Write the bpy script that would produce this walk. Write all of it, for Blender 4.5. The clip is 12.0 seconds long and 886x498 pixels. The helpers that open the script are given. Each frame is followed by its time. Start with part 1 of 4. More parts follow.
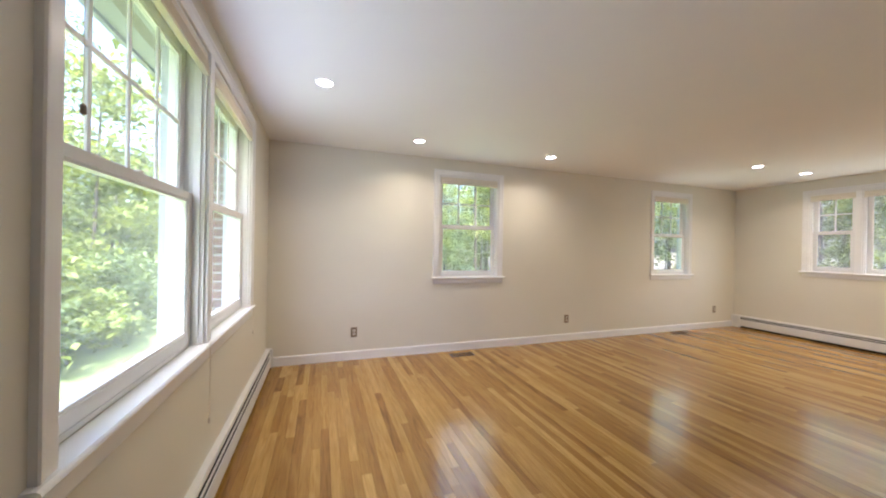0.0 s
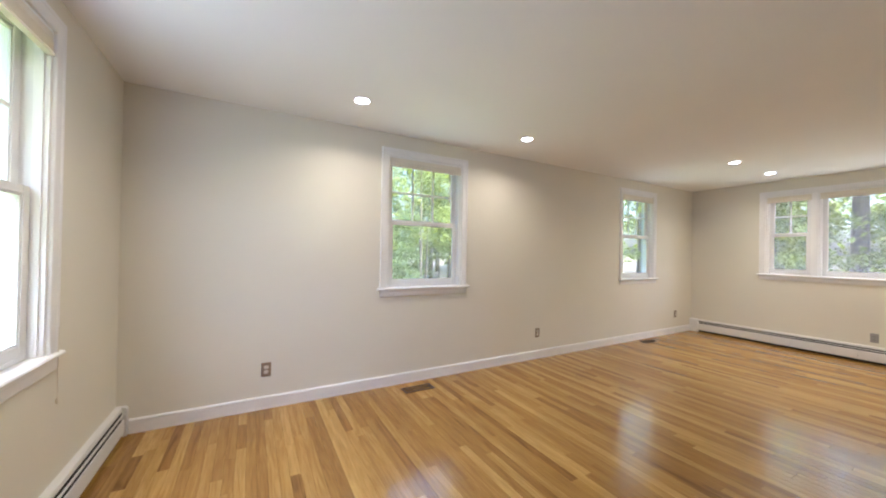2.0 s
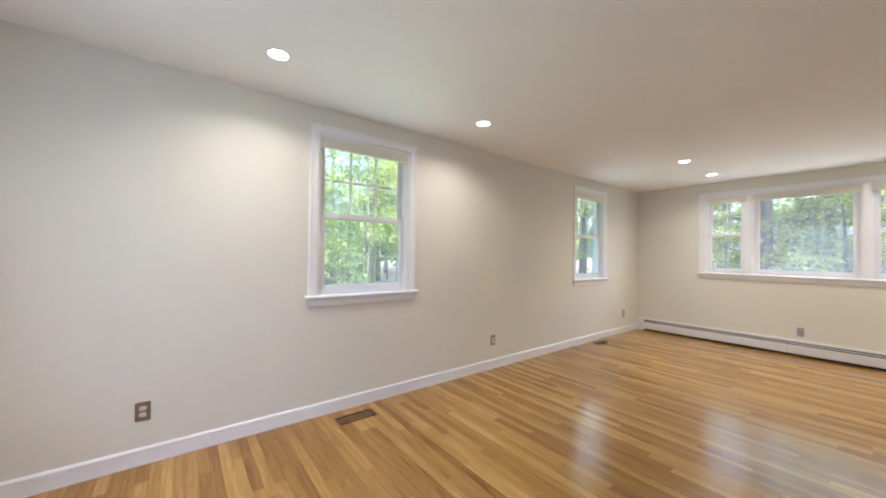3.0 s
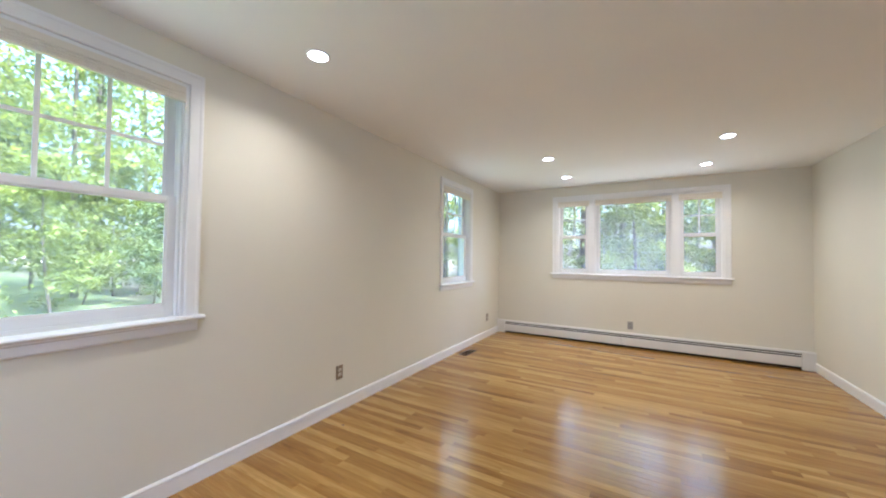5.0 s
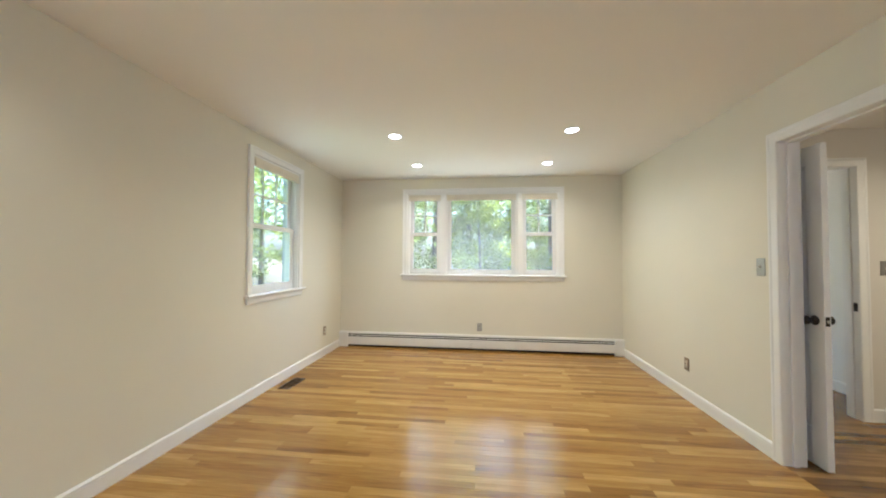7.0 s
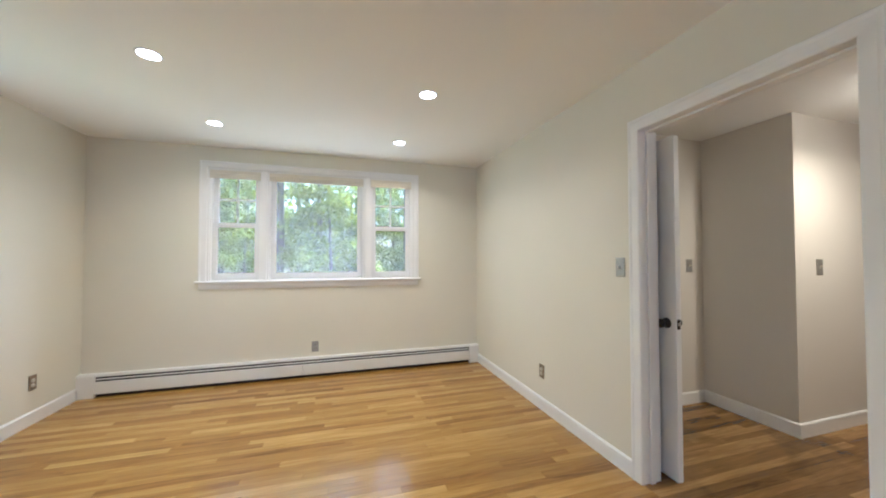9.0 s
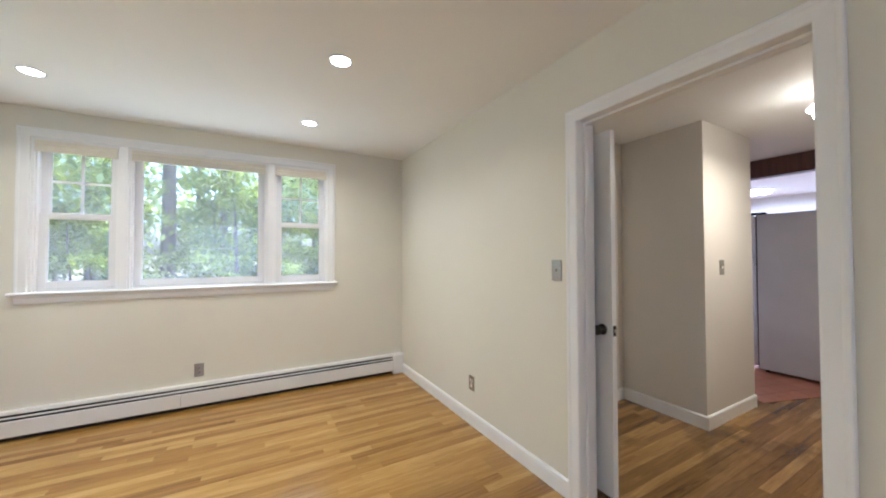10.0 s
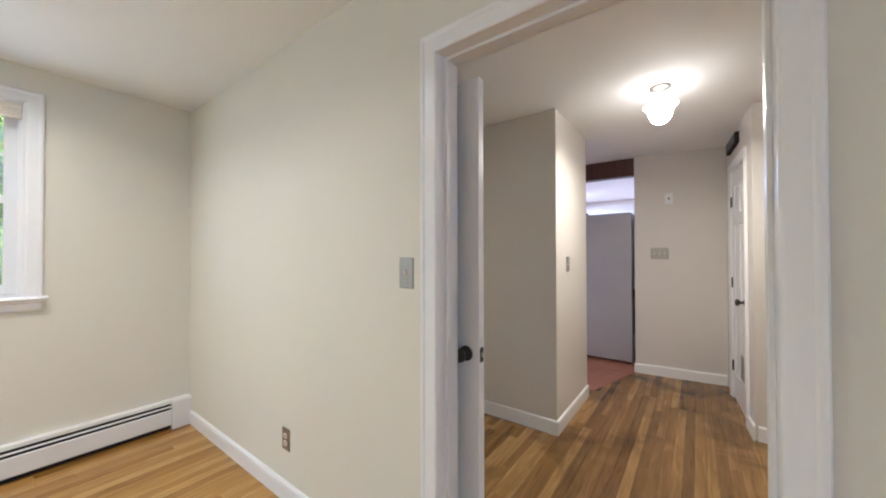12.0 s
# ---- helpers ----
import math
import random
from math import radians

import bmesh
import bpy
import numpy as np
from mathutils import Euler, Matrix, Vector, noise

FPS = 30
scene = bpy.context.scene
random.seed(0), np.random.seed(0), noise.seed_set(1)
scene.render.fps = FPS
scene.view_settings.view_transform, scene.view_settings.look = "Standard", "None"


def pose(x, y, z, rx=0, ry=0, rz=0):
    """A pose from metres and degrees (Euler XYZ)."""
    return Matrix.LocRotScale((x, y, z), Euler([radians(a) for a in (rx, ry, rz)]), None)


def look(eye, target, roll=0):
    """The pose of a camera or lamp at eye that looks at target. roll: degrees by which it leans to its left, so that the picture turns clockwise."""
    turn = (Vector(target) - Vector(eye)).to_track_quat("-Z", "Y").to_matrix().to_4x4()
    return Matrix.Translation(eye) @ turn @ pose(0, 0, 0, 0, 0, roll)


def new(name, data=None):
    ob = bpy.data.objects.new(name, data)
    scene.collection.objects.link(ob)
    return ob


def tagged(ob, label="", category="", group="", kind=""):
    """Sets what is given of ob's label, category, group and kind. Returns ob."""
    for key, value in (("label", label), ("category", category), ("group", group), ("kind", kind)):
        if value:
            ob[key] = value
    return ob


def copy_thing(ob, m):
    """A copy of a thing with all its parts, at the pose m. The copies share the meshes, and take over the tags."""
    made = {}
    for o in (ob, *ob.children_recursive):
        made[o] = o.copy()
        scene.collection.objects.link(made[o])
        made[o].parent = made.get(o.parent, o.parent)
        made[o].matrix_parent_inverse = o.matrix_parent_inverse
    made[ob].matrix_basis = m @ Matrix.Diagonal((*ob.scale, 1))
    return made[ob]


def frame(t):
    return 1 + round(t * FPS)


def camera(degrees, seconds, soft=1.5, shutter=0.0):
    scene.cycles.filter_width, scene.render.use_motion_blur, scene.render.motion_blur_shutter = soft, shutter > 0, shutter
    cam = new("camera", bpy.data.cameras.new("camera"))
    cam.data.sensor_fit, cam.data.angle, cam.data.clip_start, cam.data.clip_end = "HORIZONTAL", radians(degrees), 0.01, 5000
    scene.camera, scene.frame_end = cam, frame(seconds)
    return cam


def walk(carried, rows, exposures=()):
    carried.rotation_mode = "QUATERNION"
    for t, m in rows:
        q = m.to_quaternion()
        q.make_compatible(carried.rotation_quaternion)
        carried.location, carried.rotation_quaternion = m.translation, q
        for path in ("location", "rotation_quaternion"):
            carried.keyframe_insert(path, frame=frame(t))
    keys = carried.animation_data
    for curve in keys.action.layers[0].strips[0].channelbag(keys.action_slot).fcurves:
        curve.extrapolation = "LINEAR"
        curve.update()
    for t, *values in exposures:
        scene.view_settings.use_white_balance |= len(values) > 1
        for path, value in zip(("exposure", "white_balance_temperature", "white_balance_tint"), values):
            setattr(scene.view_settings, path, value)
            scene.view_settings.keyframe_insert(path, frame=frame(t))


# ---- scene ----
cam = camera(104.7, 12.0, soft=2.0)
PATH = [
    (0, (0.562, -0.124, 1.327), (1.228, 1.762, 1.324), 1.0),
    (0.5, (0.621, 0.132, 1.319), (1.319, 2.006, 1.323), 1.0),
    (1, (0.667, 0.387, 1.328), (1.433, 2.234, 1.334), 1.1),
    (1.5, (0.720, 0.611, 1.330), (1.582, 2.415, 1.343), 1.1),
    (2, (0.811, 0.829, 1.324), (1.785, 2.576, 1.340), 1.0),
    (2.5, (0.941, 1.033, 1.312), (2.031, 2.710, 1.338), 0.9),
    (3, (1.089, 1.240, 1.311), (2.310, 2.825, 1.339), 0.8),
    (3.2, (1.155, 1.318, 1.309), (2.436, 2.854, 1.339), 0.8),
    (5, (1.882, 1.800, 1.310), (3.611, 2.805, 1.357), 0.7),
    (5.5, (2.114, 1.872, 1.308), (3.938, 2.689, 1.355), 0.5),
    (6, (2.327, 1.917, 1.302), (4.225, 2.544, 1.354), 0.4),
    (6.5, (2.547, 1.933, 1.306), (4.501, 2.357, 1.358), 0.3),
    (7, (2.768, 1.907, 1.304), (4.754, 2.137, 1.360), 0.3),
    (9, (3.622, 1.698, 1.320), (5.535, 1.117, 1.368), 0.0),
    (9.5, (3.797, 1.621, 1.326), (5.637, 0.841, 1.379), 0.0),
    (10, (3.953, 1.540, 1.340), (5.699, 0.566, 1.382), -0.1),
    (10.5, (4.092, 1.431, 1.343), (5.723, 0.273, 1.380), -0.2),
    (11, (4.215, 1.299, 1.340), (5.714, -0.025, 1.373), -0.2),
    (11.5, (4.343, 1.143, 1.335), (5.697, -0.328, 1.368), -0.1),
    (12, (4.448, 0.989, 1.334), (5.642, -0.615, 1.358), -0.1),
]
EXPOSURES = [(0.0, 3.27, 5650, 17), (0.7, 3.05, 5560, 17), (2.0, 3.32, 5420, 16), (3.2, 3.4, 5150, 16), (5.0, 3.42, 5000, 14), (7.0, 3.52, 5280, 7), (9.5, 3.43, 4950, 12), (10.5, 3.46, 4950, 13), (12.0, 3.6, 4850, 14)]
walk(cam, [(t, look(eye, target, roll)) for t, eye, target, roll in PATH], EXPOSURES)


# ---------------------------------------------------------------- world, sun
SUN_EL, SUN_AZ = 58.0, 183.0          # high, close to due south
world = bpy.data.worlds.new("World")
scene.world = world
world.use_nodes = True
wn = world.node_tree.nodes
sky = wn.new("ShaderNodeTexSky")
sky.sky_type = 'NISHITA'
sky.sun_disc = False
sky.sun_elevation = radians(SUN_EL)
sky.sun_rotation = radians(SUN_AZ)
sky.dust_density = 6.0                 # hazy summer sky
wn["Background"].inputs["Strength"].default_value = 0.15
world.node_tree.links.new(sky.outputs["Color"], wn["Background"].inputs["Color"])
sun_data = bpy.data.lights.new("sun", 'SUN')
sun_data.energy, sun_data.angle, sun_data.color = 2.1, radians(0.6), (1.0, 0.95, 0.87)
sun = new("sun", sun_data)
sun.matrix_world = look((40 * math.cos(radians(SUN_EL)) * math.sin(radians(SUN_AZ)), 40 * math.cos(radians(SUN_EL)) * math.cos(radians(SUN_AZ)), 40 * math.sin(radians(SUN_EL))), (0, 0, 0))

LAMP_WATTS = 0.80
LAMP_COLOUR = (1.0, 0.81, 0.56)
HALL_WATTS = 1.95
KITCHEN_WATTS = 8.5
SKY_COLOUR = (0.62, 0.66, 1.0)
WOODS_COLOUR = (0.86, 0.98, 0.86)
DAY_WEST = 1.7
DAY_EAST = 0.55
DAY_NORTH = 0.3

# ---------------------------------------------------------------- plan
EX, NY, CH = 7.72, 4.02, 2.48          # east wall, north wall, ceiling of the room; west and south walls at 0
HH = 2.405                             # hall ceiling
WT = 0.16                              # outer wall
DX0, DX1, DZ = 4.313, 5.208, 2.072      # doorway to the hall


# ---------------------------------------------------------------- materials
def material(name, colour, rough=0.5, metal=0.0, vary=0.0, scale=8.0, bump=0.0, bump_scale=60.0, coat=0.0):
    m = bpy.data.materials.new(name)
    m.use_nodes = True
    nt = m.node_tree
    b = nt.nodes["Principled BSDF"]
    b.inputs["Base Color"].default_value = (*colour, 1)
    b.inputs["Roughness"].default_value = rough
    b.inputs["Metallic"].default_value = metal
    b.inputs["Coat Weight"].default_value = coat
    geo = nt.nodes.new("ShaderNodeNewGeometry")
    if vary:
        n = nt.nodes.new("ShaderNodeTexNoise")
        n.inputs["Scale"].default_value = scale
        n.inputs["Detail"].default_value = 5
        nt.links.new(geo.outputs["Position"], n.inputs["Vector"])
        ramp = nt.nodes.new("ShaderNodeValToRGB")
        ramp.color_ramp.elements[0].position, ramp.color_ramp.elements[1].position = 0.3, 0.7
        ramp.color_ramp.elements[0].color = (*[c * (1 - vary) for c in colour], 1)
        ramp.color_ramp.elements[1].color = (*[min(1, c * (1 + vary)) for c in colour], 1)
        nt.links.new(n.outputs["Fac"], ramp.inputs["Fac"])
        nt.links.new(ramp.outputs["Color"], b.inputs["Base Color"])
        rr = nt.nodes.new("ShaderNodeMapRange")
        rr.inputs["To Min"].default_value, rr.inputs["To Max"].default_value = rough * 0.88, min(1, rough * 1.12)
        nt.links.new(n.outputs["Fac"], rr.inputs["Value"])
        nt.links.new(rr.outputs["Result"], b.inputs["Roughness"])
    if bump:
        n2 = nt.nodes.new("ShaderNodeTexNoise")
        n2.inputs["Scale"].default_value = bump_scale
        n2.inputs["Detail"].default_value = 6
        nt.links.new(geo.outputs["Position"], n2.inputs["Vector"])
        bp = nt.nodes.new("ShaderNodeBump")
        bp.inputs["Strength"].default_value = bump
        bp.inputs["Distance"].default_value = 0.002
        nt.links.new(n2.outputs["Fac"], bp.inputs["Height"])
        nt.links.new(bp.outputs["Normal"], b.inputs["Normal"])
    return m


WALL = material("wall_paint", (0.755, 0.725, 0.62), 0.62, vary=0.02, scale=1.3, bump=0.25, bump_scale=220)
WALL_HALL = material("hall_wall_paint", (0.70, 0.66, 0.60), 0.62, vary=0.025, scale=1.1, bump=0.25, bump_scale=220)
CEIL = material("ceiling_paint", (0.89, 0.88, 0.845), 0.8, vary=0.015, scale=0.9, bump=0.2, bump_scale=150)
TRIM = material("trim_paint", (0.86, 0.855, 0.84), 0.32, vary=0.02, scale=5, bump=0.12, bump_scale=35)
VINYL = material("sash_vinyl", (0.80, 0.80, 0.79), 0.38, vary=0.015, scale=6, bump=0.05, bump_scale=40)
SHADE = material("shade_fabric", (0.80, 0.75, 0.64), 0.85, vary=0.03, scale=20, bump=0.3, bump_scale=400)
HEATER = material("heater_enamel", (0.80, 0.79, 0.76), 0.4, vary=0.03, scale=4, bump=0.08, bump_scale=30)
# for black parts, and for shade painted into the heater gaps
BLACK = material("black_and_gap_shade", (0.012, 0.011, 0.010), 0.7)
BRONZE = material("oil_rubbed_bronze", (0.018, 0.015, 0.013), 0.32, metal=0.15, vary=0.2, scale=40)
BRASS = material("aged_bronze_plate", (0.30, 0.24, 0.17), 0.42, metal=0.6, vary=0.12, scale=60)
STEEL = material("brushed_steel_plate", (0.40, 0.385, 0.35), 0.38, metal=0.7, vary=0.06, scale=50)
IVORY = material("ivory_plastic", (0.76, 0.71, 0.60), 0.4, vary=0.02, scale=30)
WHITEP = material("white_plastic", (0.80, 0.80, 0.78), 0.4, vary=0.02, scale=30)
REGISTER = material("register_metal", (0.11, 0.075, 0.048), 0.45, metal=0.6, vary=0.25, scale=60)
CANOPY = material("satin_nickel_canopy", (0.27, 0.25, 0.22), 0.35, metal=0.9, vary=0.05, scale=60)
NICKEL = material("brushed_nickel", (0.55, 0.52, 0.48), 0.3, metal=0.9, vary=0.05, scale=60)
FRIDGE = material("fridge_side_enamel", (0.46, 0.45, 0.46), 0.45, metal=0.2, vary=0.04, scale=3, bump=0.15, bump_scale=300)
FRIDGED = material("fridge_steel_door", (0.50, 0.49, 0.49), 0.28, metal=0.9, vary=0.06, scale=3)
MORTAR = material("mortar", (0.27, 0.255, 0.235), 0.9, vary=0.12, scale=20, bump=0.5, bump_scale=120)
SIDING = material("grey_white_soffit", (0.40, 0.43, 0.46), 0.55, vary=0.04, scale=3)
ROOF = material("roof_felt", (0.10, 0.095, 0.09), 0.9, vary=0.2, scale=3, bump=0.4, bump_scale=50)
ROCK = material("granite", (0.30, 0.29, 0.27), 0.85, vary=0.3, scale=5, bump=0.8, bump_scale=18)
BARK = material("bark", (0.085, 0.068, 0.052), 0.9, vary=0.4, scale=7, bump=1.0, bump_scale=22)


def emitter(name, colour, strength):
    m = bpy.data.materials.new(name)
    m.use_nodes = True
    b = m.node_tree.nodes["Principled BSDF"]
    b.inputs["Base Color"].default_value = (0.8, 0.8, 0.8, 1)
    b.inputs["Emission Color"].default_value = (*colour, 1)
    b.inputs["Emission Strength"].default_value = strength
    return m


LENS = emitter("lamp_lens", (1.0, 0.93, 0.84), 2.0)
OPAL = emitter("opal_glass", (1.0, 0.80, 0.53), 4.2)
OPAL_DIM = emitter("opal_glass_shoulder", (1.0, 0.82, 0.58), 1.1)
LED = emitter("kitchen_diffuser", (0.93, 0.95, 1.0), 2.0)


GLASS_HAZE = 0.095                     # share of light the panes scatter: milky haze put into the glass


def glass_material():
    m = bpy.data.materials.new("window_glass")
    m.use_nodes = True
    nt = m.node_tree
    nt.nodes.remove(nt.nodes["Principled BSDF"])
    clear, gloss, mix = nt.nodes.new("ShaderNodeBsdfTransparent"), nt.nodes.new("ShaderNodeBsdfGlossy"), nt.nodes.new("ShaderNodeMixShader")
    # translucent share paints a pale haze over the view outside
    haze, haze_mix = nt.nodes.new("ShaderNodeBsdfTranslucent"), nt.nodes.new("ShaderNodeMixShader")
    clear.inputs["Color"].default_value = (0.95, 0.975, 0.965, 1)
    haze.inputs["Color"].default_value = (0.78, 0.78, 0.75, 1)
    gloss.inputs["Roughness"].default_value = 0.02
    geo, haze_noise, amount = nt.nodes.new("ShaderNodeNewGeometry"), nt.nodes.new("ShaderNodeTexNoise"), nt.nodes.new("ShaderNodeMapRange")
    haze_noise.inputs["Scale"].default_value, haze_noise.inputs["Detail"].default_value = 3.0, 4
    amount.inputs["To Min"].default_value, amount.inputs["To Max"].default_value = GLASS_HAZE * .7, GLASS_HAZE * 1.3
    nt.links.new(geo.outputs["Position"], haze_noise.inputs["Vector"])
    nt.links.new(haze_noise.outputs["Fac"], amount.inputs["Value"])
    nt.links.new(amount.outputs["Result"], haze_mix.inputs["Fac"])
    nt.links.new(clear.outputs[0], haze_mix.inputs[1])
    nt.links.new(haze.outputs[0], haze_mix.inputs[2])
    mix.inputs["Fac"].default_value = 0.035
    nt.links.new(haze_mix.outputs[0], mix.inputs[1])
    nt.links.new(gloss.outputs[0], mix.inputs[2])
    nt.links.new(mix.outputs[0], nt.nodes["Material Output"].inputs["Surface"])
    return m


GLASS = glass_material()


def oak(name, dark, mid, light, rough, stain=0.0):
    """Strip oak: a tone of its own for each board, long grain, open pores, thin satin varnish."""
    m = bpy.data.materials.new(name)
    m.use_nodes = True
    nt, L = m.node_tree, m.node_tree.links
    b = nt.nodes["Principled BSDF"]
    geo, info = nt.nodes.new("ShaderNodeNewGeometry"), nt.nodes.new("ShaderNodeObjectInfo")
    add = nt.nodes.new("ShaderNodeMath")
    add.operation = 'ADD'
    L.new(info.outputs["Random"], add.inputs[0])
    L.new(geo.outputs["Random Per Island"], add.inputs[1])
    fr = nt.nodes.new("ShaderNodeMath")
    fr.operation = 'FRACT'
    L.new(add.outputs[0], fr.inputs[0])
    off = nt.nodes.new("ShaderNodeVectorMath")
    off.operation = 'SCALE'
    off.inputs[0].default_value = (37.0, 91.0, 13.0)
    L.new(fr.outputs[0], off.inputs["Scale"])
    pos = nt.nodes.new("ShaderNodeVectorMath")
    pos.operation = 'ADD'
    L.new(geo.outputs["Position"], pos.inputs[0])
    L.new(off.outputs[0], pos.inputs[1])

    def grain(sx, sy, scale, detail, distort):
        mp = nt.nodes.new("ShaderNodeMapping")
        mp.inputs["Scale"].default_value = (sx, sy, 1)
        L.new(pos.outputs[0], mp.inputs["Vector"])
        n = nt.nodes.new("ShaderNodeTexNoise")
        n.inputs["Scale"].default_value, n.inputs["Detail"].default_value, n.inputs["Distortion"].default_value = scale, detail, distort
        L.new(mp.outputs[0], n.inputs["Vector"])
        return n.outputs["Fac"]
    broad, fine = grain(14, 1.1, 2.0, 4, 1.2), grain(90, 2.5, 3.0, 6, 0.4)
    # tone = board tone, shifted by the broad figure of the wood
    t1 = nt.nodes.new("ShaderNodeMath")
    t1.operation = 'MULTIPLY_ADD'
    L.new(broad, t1.inputs[0])
    t1.inputs[1].default_value, t1.inputs[2].default_value = 0.95, -0.475
    t2 = nt.nodes.new("ShaderNodeMath")
    sq = nt.nodes.new("ShaderNodeMapRange")
    sq.inputs["To Min"].default_value, sq.inputs["To Max"].default_value = 0.16, 0.86
    L.new(fr.outputs[0], sq.inputs["Value"])
    L.new(sq.outputs["Result"], t2.inputs[0])
    L.new(t1.outputs[0], t2.inputs[1])
    ramp = nt.nodes.new("ShaderNodeValToRGB")
    e = ramp.color_ramp.elements
    e[0].position, e[0].color = 0.0, (*dark, 1)
    e[1].position, e[1].color = 1.0, (*light, 1)
    for p, c in ((0.2, [(a + q) / 2 for a, q in zip(dark, mid)]), (0.55, mid), (0.8, [(a + q) / 2 for a, q in zip(light, mid)])):
        k = e.new(p)
        k.color = (*c, 1)
    L.new(t2.outputs[0], ramp.inputs["Fac"])
    fm = nt.nodes.new("ShaderNodeMapRange")
    fm.inputs["From Min"].default_value, fm.inputs["From Max"].default_value = 0.3, 0.7
    fm.inputs["To Min"].default_value, fm.inputs["To Max"].default_value = 0.84, 1.10
    L.new(fine, fm.inputs["Value"])
    mul = nt.nodes.new("ShaderNodeVectorMath")
    mul.operation = 'SCALE'
    L.new(ramp.outputs["Color"], mul.inputs[0])
    L.new(fm.outputs["Result"], mul.inputs["Scale"])
    L.new(mul.outputs[0], b.inputs["Base Color"])
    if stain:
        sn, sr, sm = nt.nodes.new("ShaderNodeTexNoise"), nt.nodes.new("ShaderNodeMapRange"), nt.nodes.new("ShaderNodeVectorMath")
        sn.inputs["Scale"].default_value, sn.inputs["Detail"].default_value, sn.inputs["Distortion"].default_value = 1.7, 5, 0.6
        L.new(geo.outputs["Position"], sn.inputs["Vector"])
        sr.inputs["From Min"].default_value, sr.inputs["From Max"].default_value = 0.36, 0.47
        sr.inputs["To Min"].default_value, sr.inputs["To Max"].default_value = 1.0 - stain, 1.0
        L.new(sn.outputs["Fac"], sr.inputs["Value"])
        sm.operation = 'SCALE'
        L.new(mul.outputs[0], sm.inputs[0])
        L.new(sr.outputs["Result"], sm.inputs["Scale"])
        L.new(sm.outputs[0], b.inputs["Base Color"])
    worn = nt.nodes.new("ShaderNodeTexNoise")
    worn.inputs["Scale"].default_value, worn.inputs["Detail"].default_value = 2.2, 4
    L.new(geo.outputs["Position"], worn.inputs["Vector"])
    rm = nt.nodes.new("ShaderNodeMapRange")
    rm.inputs["To Min"].default_value, rm.inputs["To Max"].default_value = rough * 0.75, rough * 1.3
    L.new(worn.outputs["Fac"], rm.inputs["Value"])
    L.new(rm.outputs["Result"], b.inputs["Roughness"])
    bp = nt.nodes.new("ShaderNodeBump")
    bp.inputs["Strength"].default_value, bp.inputs["Distance"].default_value = 0.12, 0.001
    L.new(fine, bp.inputs["Height"])
    L.new(bp.outputs["Normal"], b.inputs["Normal"])
    b.inputs["Specular IOR Level"].default_value = 0.5
    return m


OAK = oak("oak_strip", (0.19, 0.085, 0.018), (0.405, 0.219, 0.048), (0.60, 0.375, 0.108), 0.165)
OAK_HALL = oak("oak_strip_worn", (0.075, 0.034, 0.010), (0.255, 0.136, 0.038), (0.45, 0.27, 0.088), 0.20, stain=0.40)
BEAM = oak("dark_beam_wood", (0.06, 0.022, 0.013), (0.115, 0.043, 0.025), (0.17, 0.07, 0.04), 0.45)
JOINT = material("joint_filler", (0.13, 0.07, 0.03), 0.8)
GROUT = material("red_grout", (0.27, 0.12, 0.08), 0.9, vary=0.1, scale=20)


def random_tint(name, a, c, rough, translucent=0.0, bump=0.0):
    """Pieces of one stuff, each with a tone between a and c."""
    m = bpy.data.materials.new(name)
    m.use_nodes = True
    nt, L = m.node_tree, m.node_tree.links
    b = nt.nodes["Principled BSDF"]
    geo, info = nt.nodes.new("ShaderNodeNewGeometry"), nt.nodes.new("ShaderNodeObjectInfo")
    add, fr = nt.nodes.new("ShaderNodeMath"), nt.nodes.new("ShaderNodeMath")
    fr.operation = 'FRACT'
    L.new(info.outputs["Random"], add.inputs[0])
    L.new(geo.outputs["Random Per Island"], add.inputs[1])
    L.new(add.outputs[0], fr.inputs[0])
    ramp = nt.nodes.new("ShaderNodeValToRGB")
    ramp.color_ramp.elements[0].color, ramp.color_ramp.elements[1].color = (*a, 1), (*c, 1)
    L.new(fr.outputs[0], ramp.inputs["Fac"])
    L.new(ramp.outputs["Color"], b.inputs["Base Color"])
    b.inputs["Roughness"].default_value = rough
    b.inputs["Specular IOR Level"].default_value = 0.25
    if bump:
        n, bp = nt.nodes.new("ShaderNodeTexNoise"), nt.nodes.new("ShaderNodeBump")
        n.inputs["Scale"].default_value = 90
        L.new(geo.outputs["Position"], n.inputs["Vector"])
        bp.inputs["Strength"].default_value, bp.inputs["Distance"].default_value = bump, 0.003
        L.new(n.outputs["Fac"], bp.inputs["Height"])
        L.new(bp.outputs["Normal"], b.inputs["Normal"])
    if translucent:
        tr, mix = nt.nodes.new("ShaderNodeBsdfTranslucent"), nt.nodes.new("ShaderNodeMixShader")
        warm = nt.nodes.new("ShaderNodeVectorMath")      # light that comes through a leaf is yellower
        warm.operation = 'MULTIPLY'
        warm.inputs[1].default_value = (1.3, 1.25, 0.5)
        L.new(ramp.outputs["Color"], warm.inputs[0])
        L.new(warm.outputs[0], tr.inputs["Color"])
        mix.inputs["Fac"].default_value = translucent
        L.new(b.outputs[0], mix.inputs[1])
        L.new(tr.outputs[0], mix.inputs[2])
        L.new(mix.outputs[0], nt.nodes["Material Output"].inputs["Surface"])
    return m


